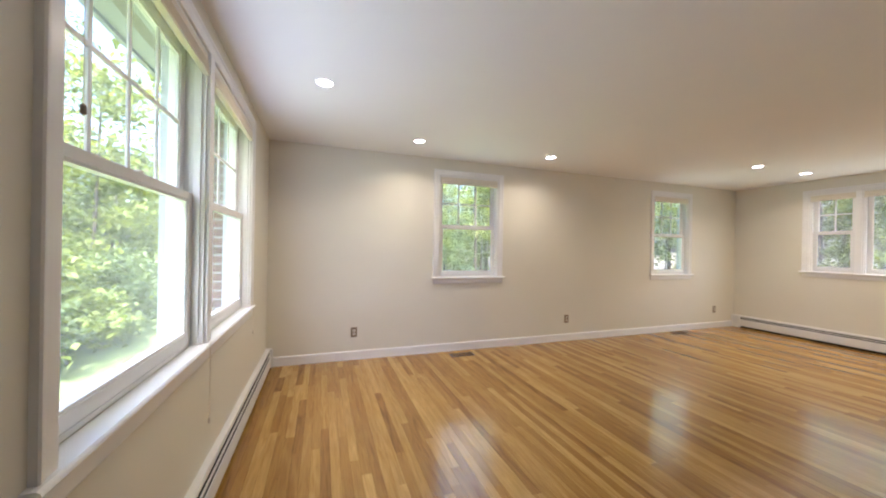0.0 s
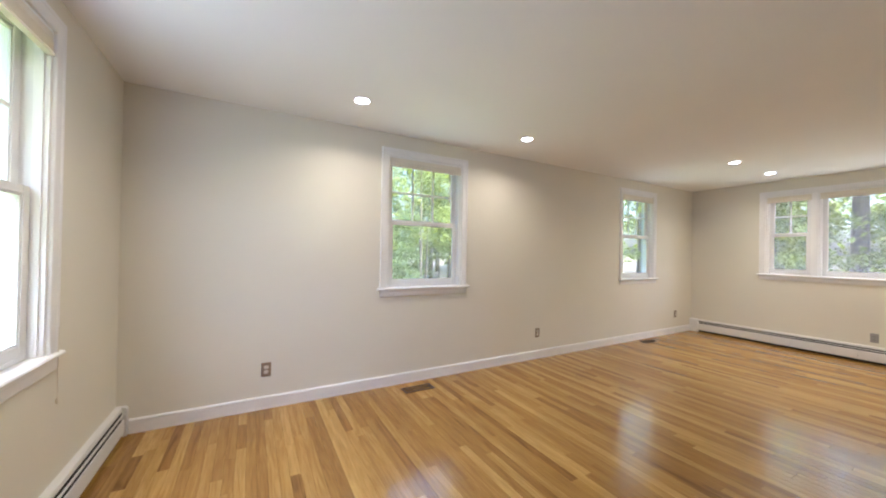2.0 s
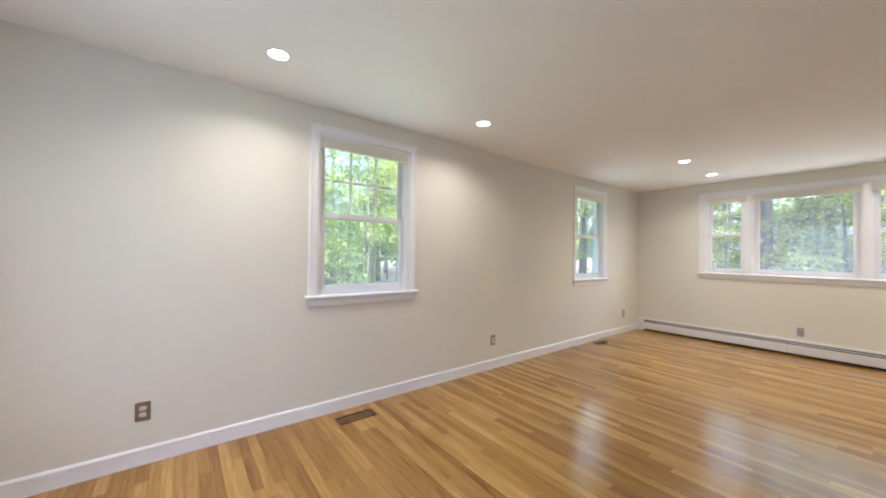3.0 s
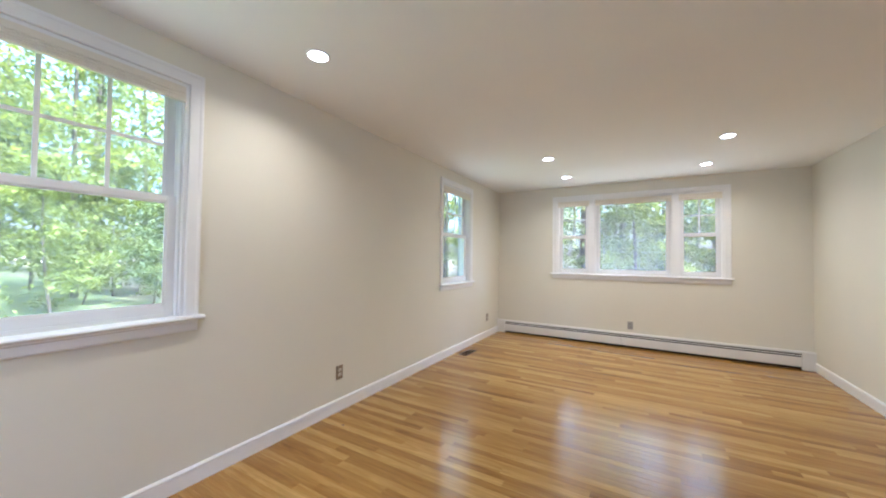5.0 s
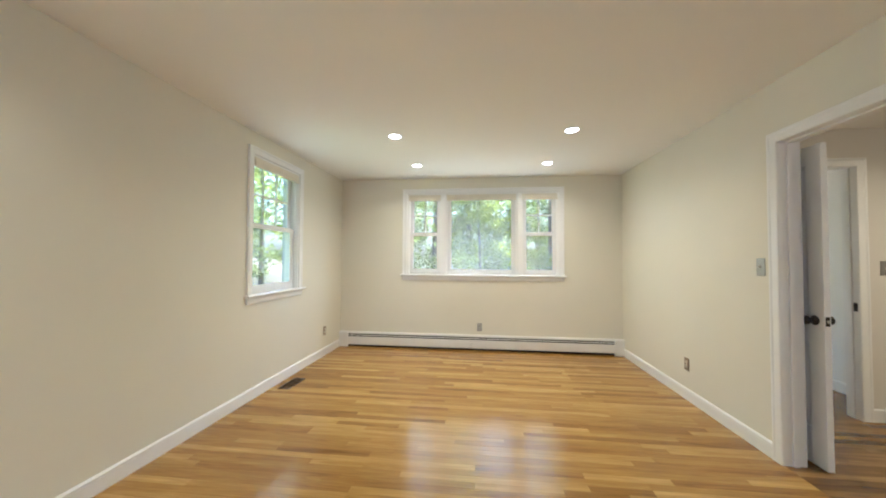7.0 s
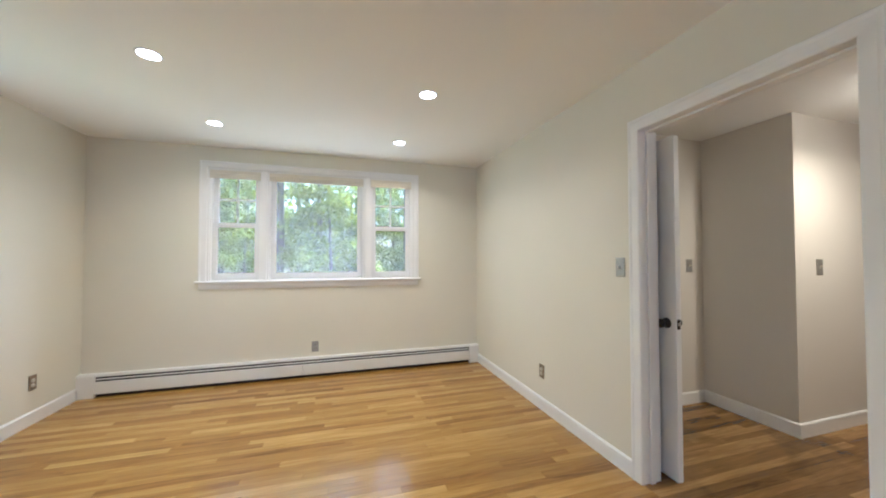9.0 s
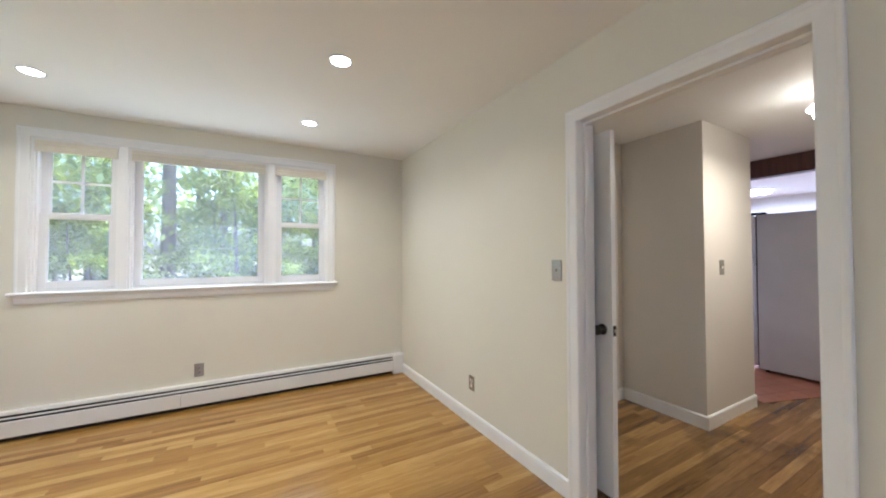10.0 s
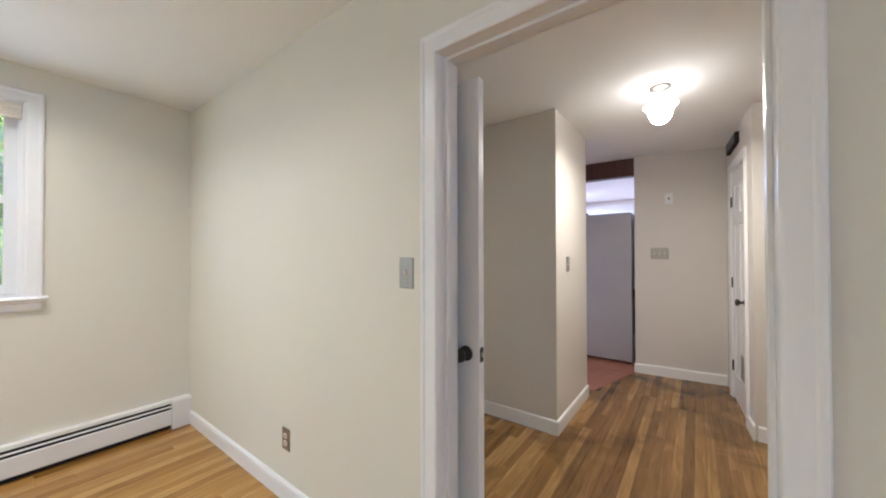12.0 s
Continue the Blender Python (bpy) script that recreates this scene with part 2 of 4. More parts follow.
LEAF = random_tint("leaf", (0.105, 0.142, 0.042), (0.245, 0.29, 0.09), 0.6, translucent=0.52)
LEAF_COOL = random_tint("leaf_cool", (0.085, 0.125, 0.06), (0.18, 0.23, 0.11), 0.6, translucent=0.48)
BRICK = random_tint("brick", (0.10, 0.056, 0.045), (0.165, 0.092, 0.076), 0.85, bump=0.6)
TILE = random_tint("red_floor_tile", (0.34, 0.145, 0.09), (0.41, 0.18, 0.115), 0.45, bump=0.2)


def ground_material():
    m = bpy.data.materials.new("lawn_and_leaf_litter")
    m.use_nodes = True
    nt, L = m.node_tree, m.node_tree.links
    b = nt.nodes["Principled BSDF"]
    geo = nt.nodes.new("ShaderNodeNewGeometry")
    big, small = nt.nodes.new("ShaderNodeTexNoise"), nt.nodes.new("ShaderNodeTexNoise")
    big.inputs["Scale"].default_value, small.inputs["Scale"].default_value = 0.35, 9.0
    big.inputs["Detail"].default_value = small.inputs["Detail"].default_value = 6
    for n in (big, small):
        L.new(geo.outputs["Position"], n.inputs["Vector"])
    grass, litter, mix = nt.nodes.new("ShaderNodeValToRGB"), nt.nodes.new("ShaderNodeValToRGB"), nt.nodes.new("ShaderNodeMix")
    grass.color_ramp.elements[0].color, grass.color_ramp.elements[1].color = (0.10, 0.14, 0.05, 1), (0.22, 0.27, 0.11, 1)
    litter.color_ramp.elements[0].color, litter.color_ramp.elements[1].color = (0.06, 0.05, 0.035, 1), (0.17, 0.14, 0.10, 1)
    for r in (grass, litter):
        r.color_ramp.elements[0].position, r.color_ramp.elements[1].position = 0.3, 0.7
        L.new(small.outputs["Fac"], r.inputs["Fac"])
    sep, mr, ad = nt.nodes.new("ShaderNodeSeparateXYZ"), nt.nodes.new("ShaderNodeMapRange"), nt.nodes.new("ShaderNodeMath")
    L.new(geo.outputs["Position"], sep.inputs[0])
    mr.inputs["From Min"].default_value, mr.inputs["From Max"].default_value = 2.0, 11.0
    mr.inputs["To Min"].default_value, mr.inputs["To Max"].default_value = -0.45, 0.35
    L.new(sep.outputs["X"], mr.inputs["Value"])
    L.new(mr.outputs["Result"], ad.inputs[0])
    L.new(big.outputs["Fac"], ad.inputs[1])
    st = nt.nodes.new("ShaderNodeMapRange")
    st.inputs["From Min"].default_value, st.inputs["From Max"].default_value = 0.42, 0.6
    L.new(ad.outputs[0], st.inputs["Value"])
    mix.data_type = 'RGBA'
    L.new(st.outputs["Result"], mix.inputs[0])
    L.new(grass.outputs["Color"], mix.inputs[6])
    L.new(litter.outputs["Color"], mix.inputs[7])
    L.new(mix.outputs[2], b.inputs["Base Color"])
    b.inputs["Roughness"].default_value = 0.95
    bp = nt.nodes.new("ShaderNodeBump")
    bp.inputs["Strength"].default_value, bp.inputs["Distance"].default_value = 0.8, 0.05
    L.new(small.outputs["Fac"], bp.inputs["Height"])
    L.new(bp.outputs["Normal"], b.inputs["Normal"])
    return m


GROUND = ground_material()


# ---------------------------------------------------------------- building helpers
def empty(name, m=None, kind="", label="", category="", group=""):
    ob = new(name)
    ob.empty_display_size = 0.1
    if m is not None:
        ob.matrix_world = m
    return tagged(ob, label, category, group, kind)


def link_mesh(name, bm, mat, smooth=False):
    me = bpy.data.meshes.new(name)
    bmesh.ops.recalc_face_normals(bm, faces=bm.faces[:])
    bm.to_mesh(me)
    bm.free()
    if smooth:
        me.polygons.foreach_set("use_smooth", [True] * len(me.polygons))
    me.materials.append(mat)
    return new(name, me)


def part(name, bm, mat, parent, label="", smooth=False):
    ob = link_mesh(name, bm, mat, smooth)
    ob.parent = parent
    return tagged(ob, label)


def thing(name, bm, mat, label, category, group="", kind="", m=None, smooth=False):
    ob = link_mesh(name, bm, mat, smooth)
    if m is not None:
        ob.matrix_world = m
    return tagged(ob, label, category, group, kind)


def box(x0, x1, y0, y1, z0, z1, bevel=0.0, bm=None):
    bm = bm or bmesh.new()
    vs = [bm.verts.new((x, y, z)) for z in (z0, z1) for y in (y0, y1) for x in (x0, x1)]
    fs = [bm.faces.new([vs[i] for i in q]) for q in ((0, 2, 3, 1), (4, 5, 7, 6), (0, 1, 5, 4), (2, 6, 7, 3), (0, 4, 6, 2), (1, 3, 7, 5))]
    if bevel:
        es = list({e for f in fs for e in f.edges})
        bmesh.ops.bevel(bm, geom=es, offset=bevel, segments=2, profile=0.7, affect='EDGES')
    return bm


def boxes(*rows, bevel=0.0):
    bm = bmesh.new()
    for r in rows:
        box(*r, bevel=bevel, bm=bm)
    return bm


def loft(rings, caps=True, closed=True, bm=None):
    """Rings of points joined by quads."""
    bm = bm or bmesh.new()
    rows = [[bm.verts.new(p) for p in ring] for ring in rings]
    n = len(rings[0])
    for a, b in zip(rows, rows[1:]):
        for i in range(n if closed else n - 1):
            j = (i + 1) % n
            bm.faces.new((a[i], a[j], b[j], b[i]))
    if caps:
        bm.faces.new(rows[0][::-1])
        bm.faces.new(rows[-1])
    return bm


def lathe(profile, n=24, axis='z', at=(0, 0, 0), bm=None):
    """profile: (radius, height) rows, turned round an axis."""
    rings = []
    for r, h in profile:
        ring = []
        for i in range(n):
            a = 2 * math.pi * i / n
            c, s = r * math.cos(a), r * math.sin(a)
            p = {'z': (c, s, h), 'y': (c, h, s), 'x': (h, c, s)}[axis]
            ring.append((p[0] + at[0], p[1] + at[1], p[2] + at[2]))
        rings.append(ring)
    return loft(rings, bm=bm)


def wall_mesh(u0, u1, z0, z1, thick, holes=()):
    """A wall in u (along), v (outward from 0 to thick) and z, with openings cut through."""
    us = sorted({u0, u1, *[h[0] for h in holes], *[h[1] for h in holes]})
    zs = sorted({z0, z1, *[h[2] for h in holes], *[h[3] for h in holes]})
    us, zs = [u for u in us if u0 <= u <= u1], [z for z in zs if z0 <= z <= z1]

    def solid(i, j):
        if not (0 <= i < len(us) - 1 and 0 <= j < len(zs) - 1):
            return False
        cu, cz = (us[i] + us[i + 1]) / 2, (zs[j] + zs[j + 1]) / 2
        return not any(h[0] < cu < h[1] and h[2] < cz < h[3] for h in holes)
    bm = bmesh.new()

    def quad(*ps):
        bm.faces.new([bm.verts.new(p) for p in ps])
    for i in range(len(us) - 1):
        for j in range(len(zs) - 1):
            if not solid(i, j):
                continue
            a, b, c, d = us[i], us[i + 1], zs[j], zs[j + 1]
            quad((a, 0, c), (b, 0, c), (b, 0, d), (a, 0, d))
            quad((a, thick, c), (a, thick, d), (b, thick, d), (b, thick, c))
            if not solid(i - 1, j):
                quad((a, 0, c), (a, 0, d), (a, thick, d), (a, thick, c))
            if not solid(i + 1, j):
                quad((b, 0, c), (b, thick, c), (b, thick, d), (b, 0, d))
            if not solid(i, j - 1):
                quad((a, 0, c), (a, thick, c), (b, thick, c), (b, 0, c))
            if not solid(i, j + 1):
                quad((a, 0, d), (b, 0, d), (b, thick, d), (a, thick, d))
    bmesh.ops.remove_doubles(bm, verts=bm.verts[:], dist=1e-5)
    return bm


def side(p, q):
    """A frame for a wall line from p to q: local x runs from p to q, local y points to the wall's far side (to the left of the way)."""
    a = math.degrees(math.atan2(q[1] - p[1], q[0] - p[0]))
    return pose(p[0], p[1], 0, 0, 0, a)


NORTH = pose(0, NY, 0)                    # local x = world x
EAST = pose(EX, NY, 0, 0, 0, -90)         # local x = NY - y
WEST = pose(0, 0, 0, 0, 0, 90)            # local x = y
SOUTH = pose(EX, 0, 0, 0, 0, 180)         # local x = EX - x

CASING = [(0, 0), (0, .009), (.003, .012), (.008, .0135), (.048, .0155), (.053, .0185), (.058, .020), (.066, .020), (.070, .016), (.070, 0)]


def casing_parts(parent, u0, u1, z0, z1, mat=TRIM, sign=-1, prof=CASING, names=("casing", "casing", "head_casing")):
    """Mitred moulding round an opening; z0 is where the uprights begin."""
    for k, nm in enumerate(names):
        if k == 0:
            rings = [[(u0 - a, sign * d, z0) for a, d in prof], [(u0 - a, sign * d, z1 + a) for a, d in prof]]
        elif k == 1:
            rings = [[(u1 + a, sign * d, z0) for a, d in prof], [(u1 + a, sign * d, z1 + a) for a, d in prof]]
        else:
            rings = [[(u0 - a, sign * d, z1 + a) for a, d in prof], [(u1 + a, sign * d, z1 + a) for a, d in prof]]
        part(nm, loft(rings), mat, parent)


# ---------------------------------------------------------------- windows
def sash(parent, name, u0, u1, z0, z1, v, cols, rows, bottom, top, stile=0.034):
    d = 0.034
    bm = bmesh.new()
    box(u0, u0 + stile, v, v + d, z0, z1, 0.003, bm)
    box(u1 - stile, u1, v, v + d, z0, z1, 0.003, bm)
    box(u0 + stile, u1 - stile, v + 0.001, v + d - 0.001, z0, z0 + bottom, 0.003, bm)
    box(u0 + stile, u1 - stile, v + 0.001, v + d - 0.001, z1 - top, z1, 0.003, bm)
    s = part(name, bm, VINYL, parent)
    g0, g1, h0, h1 = u0 + stile, u1 - stile, z0 + bottom, z1 - top
    # glazing bead
    w = 0.009
    part("glazing_bead", boxes((g0, g0 + w, v + .006, v + .014, h0, h1), (g1 - w, g1, v + .006, v + .014, h0, h1),
                               (g0 + w, g1 - w, v + .006, v + .014, h0, h0 + w), (g0 + w, g1 - w, v + .006, v + .014, h1 - w, h1)), VINYL, s)
    p = part("pane", box(g0, g1, v + 0.016, v + 0.020, h0, h1), GLASS, s, "clear window glass")
    p.visible_shadow = False
    for i in range(1, cols):
        c = g0 + (g1 - g0) * i / cols
        part("muntin", box(c - .009, c + .009, v + .007, v + .015, h0, h1, 0.002), VINYL, s)
    for j in range(1, rows):
        c = h0 + (h1 - h0) * j / rows
        part("muntin", box(g0, g1, v + .0055, v + .0135, c - .009, c + .009, 0.002), VINYL, s)


def unit(win, u0, u1, z0, z1, cols, rows, hung=True, depth=WT, stile=.034):
    """One light of a window: jamb liner, stops, outer frame and its sashes or its fixed pane."""
    t = 0.018
    part("jamb", boxes((u0, u0 + t, 0.001, depth, z0, z1), bevel=0.001), TRIM, win)
    part("jamb", boxes((u1 - t, u1, 0.001, depth, z0, z1), bevel=0.001), TRIM, win)
    part("head_jamb", box(u0 + t, u1 - t, 0.001, depth, z1 - t, z1, 0.001), TRIM, win)
    part("sill", loft([[(u0 + t, .05, z0), (u0 + t, .05, z0 + .018), (u0 + t, depth + .05, z0 + .002), (u0 + t, depth + .05, z0 - .02)],
                       [(u1 - t, .05, z0), (u1 - t, .05, z0 + .018), (u1 - t, depth + .05, z0 + .002), (u1 - t, depth + .05, z0 - .02)]]), VINYL, win)
    a, b, c = u0 + t, u1 - t, z1 - t
    for q0, q1 in ((a, a + .012), (b - .012, b)):
        part("stop", box(q0, q1, .018, .0494, z0, c, 0.0015), TRIM, win)
        part("sash_track", box(q0 - (0 if q0 == a else -.002), q1 - (.002 if q0 == a else 0), .0475, depth - .012, z0 + .019, c, 0.002), VINYL, win)
    part("stop", box(a + .012, b - .012, .018, .0494, c - .012, c, 0.0015), TRIM, win)
    a, b = a + .008, b - .008
    mid = (z0 + c) / 2 + 0.008
    if hung:
        sash(win, "lower_sash", a, b, z0 + .019, mid + .018, .050, 1, 1, .048, .036, stile)
        sash(win, "upper_sash", a, b, mid - .018, c, .088, cols, rows, .036, .044, stile)
        part("sash_lock", lathe([(.016, 0), (.017, .006), (.012, .010), (.004, .012)], 12, at=((a + b) / 2, .067, mid + .0185)), VINYL, win)
    else:
        sash(win, "fixed_sash", a, b, z0 + .019, c, .066, 1, 1, .046, .040, stile=.048)
    # outer trim
    part("outer_trim", boxes((u0 - .05, u0 + .006, depth + .001, depth + .035, z0 - .03, z1 + .05), (u1 - .006, u1 + .05, depth + .001, depth + .035, z0 - .03, z1 + .05),
                             (u0 + .006, u1 - .006, depth + .001, depth + .035, z1 - .006, z1 + .05), bevel=0.003), SIDING, win)


def stool_and_apron(win, u0, u1, z0, horn=0.022, apron=0.062, nose=.050):
    e0, e1 = u0 - .070 - horn, u1 + .070 + horn
    prof = [(.046, 0), (.046, -.024), (-nose + .010, -.024), (-nose + .003, -.019), (-nose, -.012), (-nose + .003, -.005), (-nose + .010, 0)]
    part("window_stool", loft([[(e0, v, z0 + z) for v, z in prof], [(e1, v, z0 + z) for v, z in prof]]), TRIM, win)
    ap = [(-.001, -.0245), (-.024, -.0245), (-.024, -.034), (-.018, -.040), (-.016, -.024 - apron + .008), (-.012, -.024 - apron), (-.001, -.024 - apron)]
    part("apron", loft([[(u0 - .066, v, z0 + z) for v, z in ap], [(u1 + .066, v, z0 + z) for v, z in ap]]), TRIM, win)


def mullion(win, c0, c1, z0, z1):
    part("mullion_casing", box(c0 - .002, c1 + .002, -.014, .0005, z0, z1 - .0005, 0.003), TRIM, win)
    part("mullion_core", box(c0 + .001, c1 - .001, .001, WT, z0, z1), TRIM, win)


def shade(m, u0, u1, z1, drop=0.085, label="cream folded cellular shade raised to the window head"):
    """A cellular shade drawn up to the head of the opening."""
    s = empty("window_shade", m, label=label, category="window shade", group="window shades")
    a, b = u0 + .0195, u1 - .0195
    top = z1 - .021
    part("headrail", box(a, b, -.006, .0165, top - .030, top + .0005, 0.003), SHADE, s)
    n = max(4, round((drop - .042) / .0075))
    zig = [(-.004, top - .0305)]
    for i in range(n):
        z = top - .0305 - (drop - .042) * (i + .5) / n
        zig.append((-.012 if i % 2 else -.006, z))
    zig.append((-.004, top - drop + .0125))
    back = [(.014, z) for v, z in zig[::-1]]
    ring = zig + back
    part("pleats", loft([[(a + .002, v, z) for v, z in ring], [(b - .002, v, z) for v, z in ring]]), SHADE, s)
    part("bottom_rail", box(a, b, -.014, .015, top - drop, top - drop + .012, 0.003), SHADE, s)
    return s


def window(name, m, lights, z0, z1, label, stile=.034, nose=.050):
    """lights: (u0, u1, columns, rows, hung) rows from one end of the window to the other."""
    w = empty(name, m, "structure", label, "window")
    casing_parts(w, lights[0][0], lights[-1][1], z0, z1)
    stool_and_apron(w, lights[0][0], lights[-1][1], z0, nose=nose)
    for r in lights:
        unit(w, r[0], r[1], z0, z1, r[2], r[3], r[4], stile=stile)
    for p, q in zip(lights, lights[1:]):
        mullion(w, p[1], q[0], z0, z1)
    return w


N_LIGHTS = [(1.962, 2.815), (5.690, 6.497)]
N_Z = (0.962, 2.268)
W_LIGHTS = [(0.885, 1.922), (1.985, 3.062)]
W_Z = (0.822, 2.300)
E_LIGHTS = [(NY - 3.012, NY - 2.498), (NY - 2.450, NY - 1.412), (NY - 1.364, NY - 0.840)]
E_Z = (1.073, 2.256)

# ---------------------------------------------------------------- structure
thing("floor_base", box(-.02, EX + .02, -.02, NY + .02, -.14, -.021), JOINT, "dark subfloor below the oak strips", "subfloor", kind="structure")
floor = empty("floor", None, "structure", "golden oak strip floor with mixed light and brown boards", "floor")
thing("ceiling", box(-WT, EX + WT, -.12, NY + WT, CH, CH + .10), CEIL, "plain off-white painted plaster ceiling", "ceiling", kind="structure")
thing("wall_north", wall_mesh(-WT, EX + WT, -.3, CH, WT, [(*u, N_Z[0] - .026, N_Z[1]) for u in N_LIGHTS]), WALL, "cream painted plaster wall with two windows", "wall", kind="structure", m=NORTH)
thing("wall_east", wall_mesh(0.001, NY + 2.2, -.3, CH, WT, [(E_LIGHTS[0][0], E_LIGHTS[2][1], E_Z[0] - .026, E_Z[1]), (NY + .3, NY + 1.45, .5, 2.3)]), WALL, "cream painted wall with a triple window", "wall", kind="structure", m=EAST)
thing("wall_west", wall_mesh(-1.9, NY - .001, -.3, CH, WT, [(W_LIGHTS[0][0], W_LIGHTS[1][1], W_Z[0] - .026, W_Z[1])]), WALL, "cream painted wall with a wide double window", "wall", kind="structure", m=WEST)
# the south wall, with the way in by the west wall and the doorway to the hall
thing("wall_south", wall_mesh(0.001, EX - .001, 0, CH, .12, [(EX - DX1 - .018, EX - DX0 + .018, -1, DZ + .018), (EX - 1.25, EX - 0.06, -1, 2.16)]), WALL,
      "cream painted wall with a doorway to the hall", "wall", kind="structure", m=SOUTH)

window("window_1", NORTH, [(*N_LIGHTS[0], 3, 2, True)], *N_Z, "white double-hung window with six upper panes", stile=.044)
window("window_2", NORTH, [(*N_LIGHTS[1], 3, 2, True)], *N_Z, "white double-hung window with six upper panes", stile=.044)
window("window_3", EAST, [(*E_LIGHTS[0], 2, 2, True), (*E_LIGHTS[1], 1, 1, False), (*E_LIGHTS[2], 2, 2, True)], *E_Z, "white triple window with a wide fixed middle pane", stile=.048)
window("window_4", WEST, [(*W_LIGHTS[0], 4, 2, True), (*W_LIGHTS[1], 4, 2, True)], *W_Z, "white pair of double-hung windows over a deep stool", stile=.052, nose=.036)
for u in N_LIGHTS:
    shade(NORTH, *u, N_Z[1])
for u in E_LIGHTS:
    shade(EAST, *u, E_Z[1])
for u in W_LIGHTS:
    shade(WEST, *u, W_Z[1], 0.10)



def daylight(name, m, u0, u1, z0, z1, watts, colour):
    """The sky's light in a window opening, sent into the room."""
    d = bpy.data.lights.new(name, 'AREA')
    d.shape, d.size, d.size_y, d.energy, d.color = 'RECTANGLE', u1 - u0 - .07, z1 - z0 - .16, watts, colour
    ob = new(name, d)
    ob.matrix_world = m @ pose((u0 + u1) / 2, -.030, (z0 + z1) / 2 - .03, -90, 0, 0)
    return ob


daylight("daylight_west", WEST, W_LIGHTS[0][0], W_LIGHTS[1][1], *W_Z, DAY_WEST, SKY_COLOUR)
for u in N_LIGHTS:
    daylight("daylight_north", NORTH, *u, *N_Z, DAY_NORTH, WOODS_COLOUR)
daylight("daylight_east", EAST, E_LIGHTS[0][0], E_LIGHTS[2][1], *E_Z, DAY_EAST, WOODS_COLOUR)

BASE = [(0.001, 0), (.014, 0), (.014, .078), (.012, .082), (.017, .086), (.017, .094), (.012, .101), (.006, .105), (0.001, .105)]


def baseboard(m, u0, u1, mat=TRIM, name="baseboard"):
    return thing(name, loft([[(u0, -d, z) for d, z in BASE], [(u1, -d, z) for d, z in BASE]]), mat, "white painted baseboard with a moulded cap", "baseboard", kind="structure", m=m)


baseboard(NORTH, .072, EX - .075)
baseboard(SOUTH, .072, EX - DX1 - .071)
baseboard(SOUTH, EX - DX0 + .071, EX - 1.33)

# ---------------------------------------------------------------- hot-water baseboard heaters
def heater(m, u0, u1, cap0, cap1, joints=(), short=0.0, H=.200):
    h = empty("baseboard_heater", m, label="long low white enamel baseboard heater along the wall", category="heater", group="baseboard heaters")
    D = .066
    part("back_plate", box(u0, u1, -.006, -.001, .004, H), HEATER, h)
    hood = [(-.0065, H), (-.0065, H - .005), (-.036, H - .009), (-.040, H - .025), (-.043, H - .025), (-.040, H - .004), (-.034, H)]
    part("hood", loft([[(u0, v, z) for v, z in hood], [(u1, v, z) for v, z in hood]]), HEATER, h)
    dam = [(-.046, H - .042), (-.050, H - .050), (-.055, H - .050), (-.051, H - .041)]
    part("damper", loft([[(u0, v, z) for v, z in dam], [(u1, v, z) for v, z in dam]]), HEATER, h)
    front = [(-.057, H - .066), (-.062, H - .067), (-.064, H - .072), (-.064, .040), (-.060, .034), (-.050, .032), (-.050, .036), (-.058, .040), (-.059, H - .070)]
    edges = [u0, *joints, u1 - short]
    for a, b in zip(edges, edges[1:]):
        part("front_panel", loft([[(a + .0012, v, z) for v, z in front], [(b - .0012, v, z) for v, z in front]]), HEATER, h)
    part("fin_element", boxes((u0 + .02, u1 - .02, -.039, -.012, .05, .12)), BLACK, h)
    # added black boards stand in for shade behind the slots and bottom gap
    part("inner_shadow_board", boxes((u0, u1, -.0405, -.0395, .042, H - .027), (u0, u1, -.034, -.032, .003, .042)), BLACK, h)
    for a, b in (cap0, cap1):
        if b - a > .004:
            cap = [(-.001, .001), (-D - .002, .001), (-D - .002, H - .012), (-D + .008, H + .002), (-.001, H + .002)]
            part("end_cap", loft([[(a, v, z) for v, z in cap], [(b, v, z) for v, z in cap]]), HEATER, h)
    return h


heater(EAST, .135, NY - .125, (.0015, .135), (NY - .125, NY - .0015), joints=(1.95,), H=.216)
heater(WEST, 0.05, NY - .036, (.0, .05), (NY - .036, NY - .002), joints=(2.0,), short=.034)

# ---------------------------------------------------------------- doorway to the hall
dw = empty("door_frame", SOUTH, "structure", "white moulded door frame of the doorway to the hall", "door frame")
du0, du1 = EX - DX1, EX - DX0
casing_parts(dw, du0, du1, 0.0, DZ)
casing_parts(dw, du0, du1, 0.0, DZ, sign=1, prof=[(a, d + .12) if d else (a, .1205) for a, d in CASING])
part("jamb", box(du0 - .0175, du0, .0005, .1195, 0, DZ, 0.001), TRIM, dw)
part("jamb", box(du1, du1 + .0175, .0005, .1195, 0, DZ, 0.001), TRIM, dw)
part("head_jamb", box(du0 - .0175, du1 + .0175, .0005, .1195, DZ + .0002, DZ + .0175, 0.001), TRIM, dw)
part("stop", box(du0, du0 + .011, .045, .080, 0, DZ, 0.002), TRIM, dw)
part("stop", box(du1 - .011, du1, .045, .080, 0, DZ, 0.002), TRIM, dw)
part("head_stop", box(du0 + .011, du1 - .011, .045, .080, DZ - .011, DZ, 0.002), TRIM, dw)


